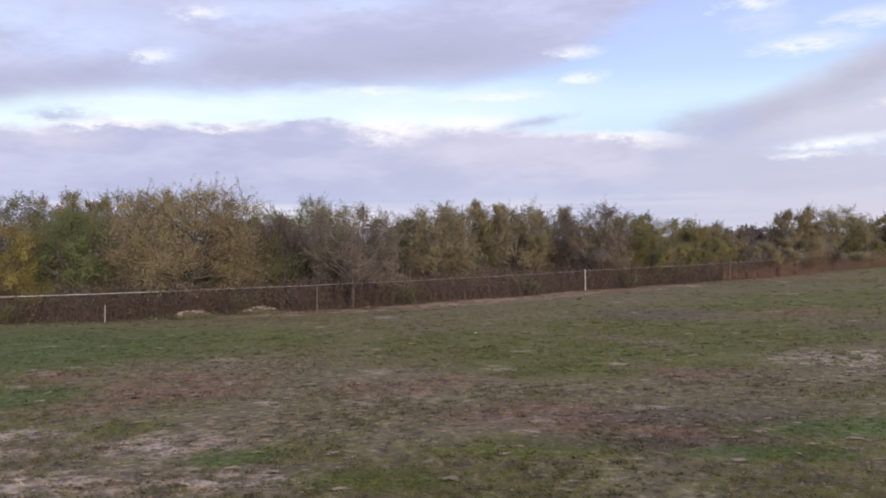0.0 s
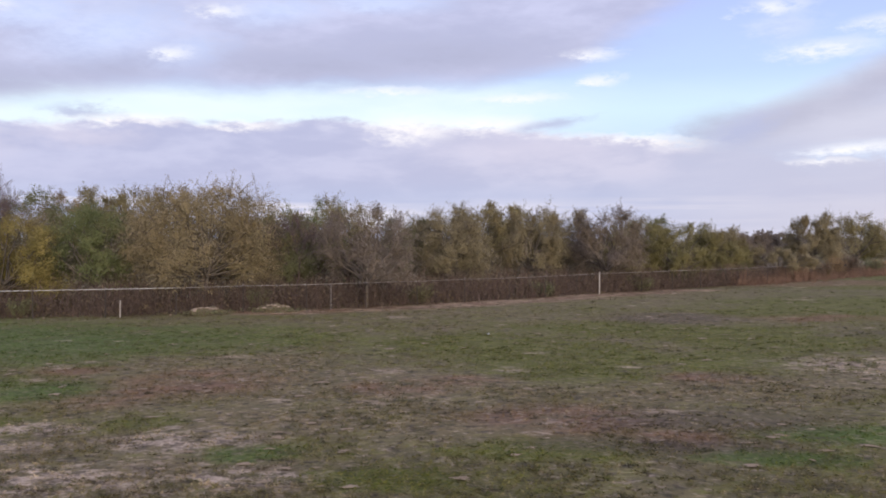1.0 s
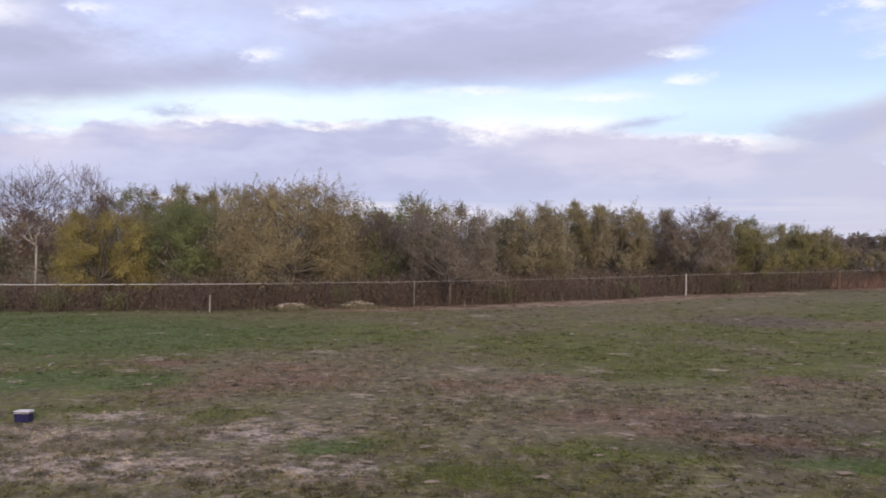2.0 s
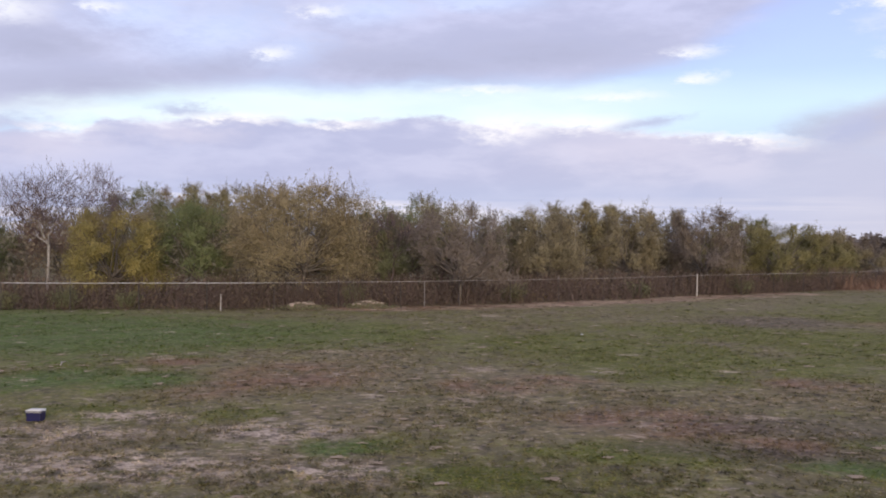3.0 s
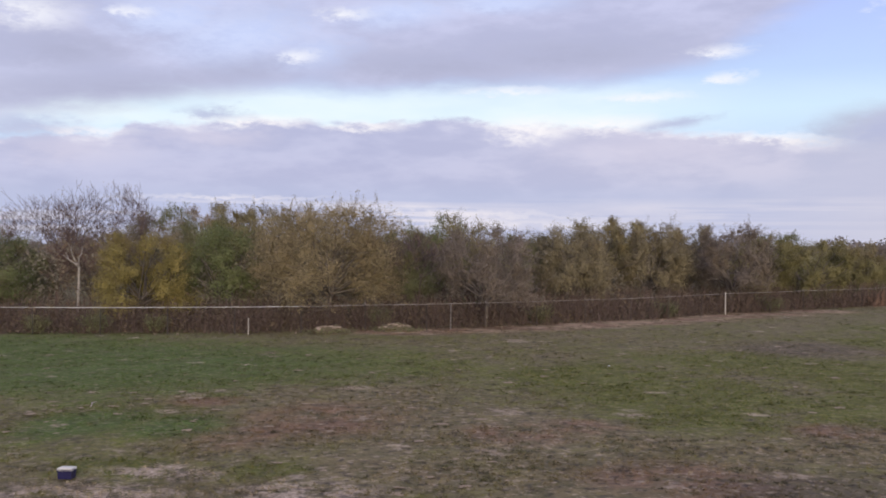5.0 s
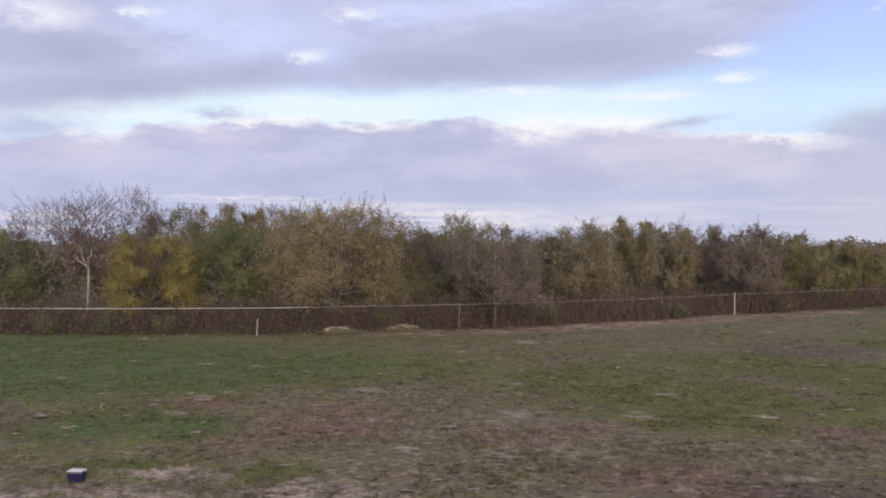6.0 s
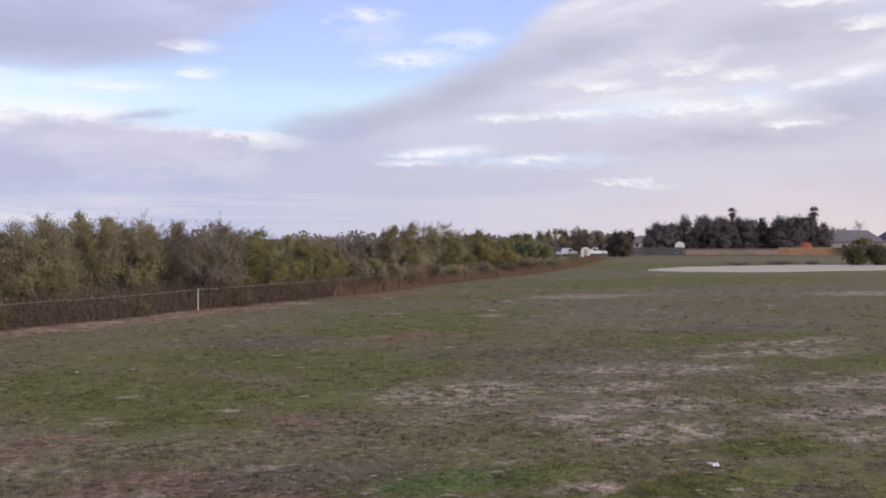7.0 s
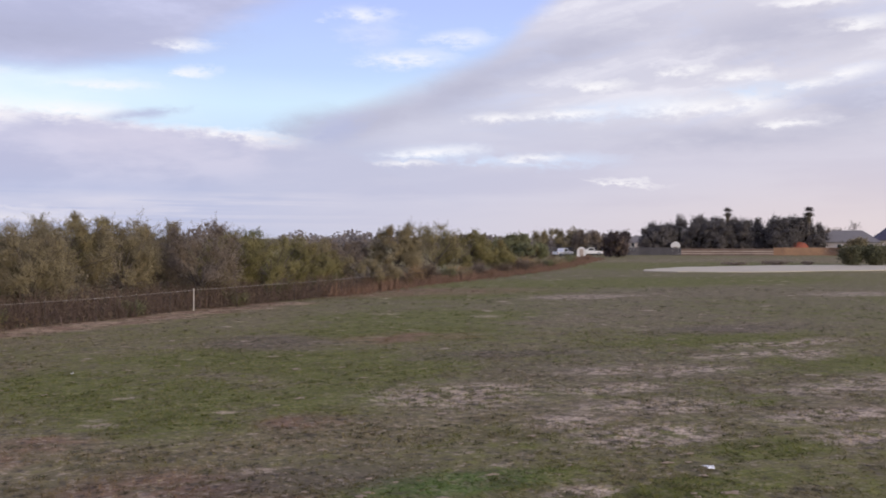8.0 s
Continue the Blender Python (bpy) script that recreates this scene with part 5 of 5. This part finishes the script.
def vehicle(x, y, turn, label, pickup=True):
    """A parked pickup or car with wheels, glass and lamps."""
    root = empty("pickup_truck" if pickup else "car", x, y, 0, turn)
    tagged(root, label, "vehicle", "parked vehicles")
    ln, hw = (5.4, 0.95) if pickup else (4.6, 0.9)
    prof = [(-ln / 2, 0.45), (-ln / 2, 1.05), (-ln / 2 + 1.9, 1.08), (-ln / 2 + 2.0, 1.78), (ln / 2 - 2.2, 1.82), (ln / 2 - 1.45, 1.18), (ln / 2 - 0.1, 1.02), (ln / 2, 0.45)] if pickup else \
        [(-ln / 2, 0.4), (-ln / 2, 0.95), (-ln / 2 + 0.6, 1.0), (-ln / 2 + 1.1, 1.45), (ln / 2 - 1.9, 1.48), (ln / 2 - 1.1, 1.0), (ln / 2 - 0.05, 0.85), (ln / 2, 0.4)]
    bm = bmesh.new()
    a = [bm.verts.new((px, -hw, pz)) for px, pz in prof]
    b = [bm.verts.new((px, hw, pz)) for px, pz in prof]
    bm.faces.new(a)
    bm.faces.new(b[::-1])
    for k in range(len(prof)):
        q = (k + 1) % len(prof)
        bm.faces.new((a[k], a[q], b[q], b[k]))
    bmesh.ops.recalc_face_normals(bm, faces=bm.faces)
    bmesh.ops.bevel(bm, geom=list(bm.edges), offset=0.05, segments=2, affect="EDGES")
    part("body", bm, m_car, root)
    x0, x1, z0 = (prof[3][0] + 0.12, prof[4][0] + 0.1, 1.18) if pickup else (prof[3][0] + 0.05, prof[4][0] + 0.15, 1.02)
    for sy in (-1, 1):
        part("side_window", box(x1 - x0, 0.02, 0.46 if pickup else 0.36, (x0 + x1) / 2, sy * (hw + 0.005), z0), m_glass, root)
    for px in (-ln / 2 + 0.95, ln / 2 - 0.95):
        for sy in (-1, 1):
            wheel = part("wheel", tube((px, sy * (hw - 0.12), 0.36), (px, sy * (hw + 0.06), 0.36), 0.36, sides=18), m_tyre, root)
            part("rim", tube((px, sy * (hw + 0.06), 0.36), (px, sy * (hw + 0.075), 0.36), 0.2, sides=14), m_steel, wheel)
    for sy in (-1, 1):
        part("tail_lamp", box(0.04, 0.14, 0.3, -ln / 2 - 0.01, sy * (hw - 0.12), 0.7), m_lamp, root)
        part("headlamp", box(0.05, 0.3, 0.16, ln / 2, sy * (hw - 0.25), 0.72), m_steel, root)
    part("bumper", box(0.12, hw * 1.9, 0.18, ln / 2 + 0.02, 0, 0.4), m_steel, root)


vehicle(106.5, 184.0, 20, "white pickup truck parked at the field's end")
vehicle(117.5, 190.0, 150, "white pickup truck parked beside an arched hut")
vehicle(154.0, 229.0, -20, "white car parked beyond the grey fence", False)

# ---------------------------------------------------------------- small things in the field


def cooler(x, y, turn):
    root = empty("cooler", x, y, 0, turn)
    tagged(root, "navy blue picnic cooler with off-white lid on the grass", "cooler")
    bm = box(0.262, 0.20, 0.15, 0, 0, 0.0, 0.013)
    for v in bm.verts:
        if v.co.z < 0.08:
            v.co.x *= 0.93
            v.co.y *= 0.93
    part("body", bm, m_blue, root)
    lid = part("lid", box(0.274, 0.212, 0.042, 0, 0, 0.15, 0.013), m_lid, root, "off-white plastic lid")
    part("lid_recess", box(0.19, 0.13, 0.006, 0, 0, 0.1925, 0.0), m_lid, lid)
    bm = tube((-0.142, 0, 0.10), (-0.142, 0, 0.17), 0.007)
    tube((0.142, 0, 0.10), (0.142, 0, 0.17), 0.007, bm=bm)
    tube((-0.142, -0.115, 0.17), (0.142, -0.115, 0.17), 0.008, bm=bm)
    tube((-0.142, 0, 0.17), (-0.142, -0.115, 0.17), 0.007, bm=bm)
    tube((0.142, 0, 0.17), (0.142, -0.115, 0.17), 0.007, bm=bm)
    part("handle", bm, m_blue, root)


cooler(-8.85, 15.4, 4)


def litter(x, y, size, seed, label):
    """A crumpled scrap of paper."""
    rng = np.random.default_rng(seed)
    bm = bmesh.new()
    bmesh.ops.create_grid(bm, x_segments=6, y_segments=5, size=size / 2)
    for v in bm.verts:
        v.co.z = 0.02 + abs(rng.normal(0, size * 0.12))
        v.co.x += rng.normal(0, size * 0.04)
        v.co.y = v.co.y * 0.7 + rng.normal(0, size * 0.04)
    bmesh.ops.solidify(bm, geom=list(bm.faces), thickness=0.004)
    me = bpy.data.meshes.new("paper_scrap")
    bm.to_mesh(me)
    bm.free()
    me.materials.append(m_paper)
    ob = new("paper_scrap", me)
    ob.matrix_basis = pose(x, y, 0, 0, 0, rng.uniform(0, 90))
    tagged(ob, label, "litter")


litter(11.45, 14.4, 0.24, 2, "crumpled white paper scrap lying on the grass")
litter(0.88, 32.2, 0.10, 3, "small white paper scrap on green grass")


def rubble_mound(x, y, lx, ly, h, seed, label):
    """A low earth mound with pale broken stones."""
    rng = np.random.default_rng(seed)
    root = empty("rubble_mound", x, y, 0, 12)
    tagged(root, label, "mound", "rubble mounds")
    bm = bmesh.new()
    bmesh.ops.create_icosphere(bm, subdivisions=4, radius=1.0)
    for v in bm.verts:
        k = 1 + 0.28 * noise.noise(v.co * 2.3 + Vector((seed, 0, 0)))
        rise = max(v.co.z, 0.0) ** 1.7 * (1 + 0.5 * noise.noise(v.co * 3.1 + Vector((0, seed, 0)))) if v.co.z > 0 else -0.1
        v.co = Vector((v.co.x * lx / 2 * k, v.co.y * ly / 2 * k, rise * h * k))
    part("soil", bm, m_mound, root)
    for i in range(13):
        bm = bmesh.new()
        bmesh.ops.create_icosphere(bm, subdivisions=2, radius=1.0)
        a, r = rng.uniform(0, 2 * math.pi), rng.uniform(0.1, 0.75)
        px, py = math.cos(a) * r * lx / 2, -abs(math.sin(a)) * r * ly / 2
        s = rng.uniform(0.04, 0.11)
        z = h * max(0.04, 1 - r * r) ** 0.85 * 0.92
        for v in bm.verts:
            c = v.co.copy()
            k = 1 + 0.3 * noise.noise(c * 1.9 + Vector((i * 3.1, seed, 0)))
            v.co = Vector((px + c.x * s * 1.5 * k, py + c.y * s * k, z + c.z * s * 0.6 * k))
        part("stone", bm, m_stone, root, "pale broken stone")
    n = 420
    c = np.stack([rng.normal(0, lx * 0.30, n), -np.abs(rng.normal(0.15, ly * 0.28, n)), rng.uniform(0.02, h * 0.6, n)], 1)
    v, f = leaf_blades(rng, c, 0.10)
    tagged(child("dry_growth", mesh_from("dry_growth", v, f, L["dark"]), root), kind="stuff")


rubble_mound(-11.4, 42.3, 1.9, 0.9, 0.33, 4, "low rubble mound with pale stones by the fence")
rubble_mound(-8.7, 43.9, 1.9, 0.9, 0.34, 7, "low mound of soil and pale stones by the fence")


def broken_stake(x, y, lean, h, r, label):
    root = empty("broken_stake", x, y, 0)
    tagged(root, label, "stake")
    bm = tube((0, 0, -0.05), (lean * 0.5, 0.02, h * 0.55), r, r * 0.85, 7)
    tube((lean * 0.5, 0.02, h * 0.55), (lean, 0.0, h), r * 0.85, r * 0.5, 7, bm)
    part("shaft", bm, m_old_board, root)
    part("splinter", tube((lean * 0.45, 0.02, h * 0.5), (lean * 0.45 + 0.12, 0.03, h * 0.85), r * 0.6, r * 0.25, 6), m_old_board, root)


broken_stake(0.95, 50.1, -0.16, 0.55, 0.026, "leaning forked stake of weathered wood at the fence")
broken_stake(22.0, 69.2, 0.05, 0.4, 0.05, "short weathered stake at the field's edge")


def field_stone(x, y, size, seed):
    """A small pale stone half sunk in the turf."""
    bm = bmesh.new()
    bmesh.ops.create_icosphere(bm, subdivisions=2, radius=1.0)
    for v in bm.verts:
        k = 1 + 0.35 * noise.noise(v.co * 1.7 + Vector((seed * 2.7, seed, 0)))
        v.co = Vector((v.co.x * size * k, v.co.y * size * 0.8 * k, v.co.z * size * 0.6 * k + size * 0.3))
    me = bpy.data.meshes.new("field_stone")
    bm.to_mesh(me)
    bm.free()
    me.materials.append(m_stone)
    ob = new("field_stone", me)
    ob.matrix_basis = pose(x, y, 0, 0, 0, seed * 47)
    tagged(ob, "small pale stone at the foot of the fence", "stone", "stones along the fence")


for k, (fx, fy) in enumerate(((-20.3, 40.0), (-18.9, 40.2), (-17.9, 40.4), (-15.6, 40.9), (-12.9, 41.9), (-7.2, 44.4), (-6.5, 44.7), (-3.9, 46.3), (9.1, 57.6), (16.4, 63.4))):
    field_stone(fx, fy, 0.035 + 0.03 * ((k * 7) % 5) / 4, k)


def dry_stick(x, y, length, turn):
    root = empty("dry_stick", x, y, 0, turn)
    tagged(root, "pale dry stick lying on green grass", "stick")
    bm = tube((-length / 2, 0, 0.03), (0, 0.03, 0.05), 0.016, 0.014, 6)
    tube((0, 0.03, 0.05), (length / 2, 0.0, 0.03), 0.014, 0.007, 6, bm)
    part("shaft", bm, m_light_board, root)
    part("twig", tube((0, 0.03, 0.05), (length * 0.28, 0.12, 0.06), 0.009, 0.004, 5), m_light_board, root)


dry_stick(-12.2, 22.5, 0.75, 108)
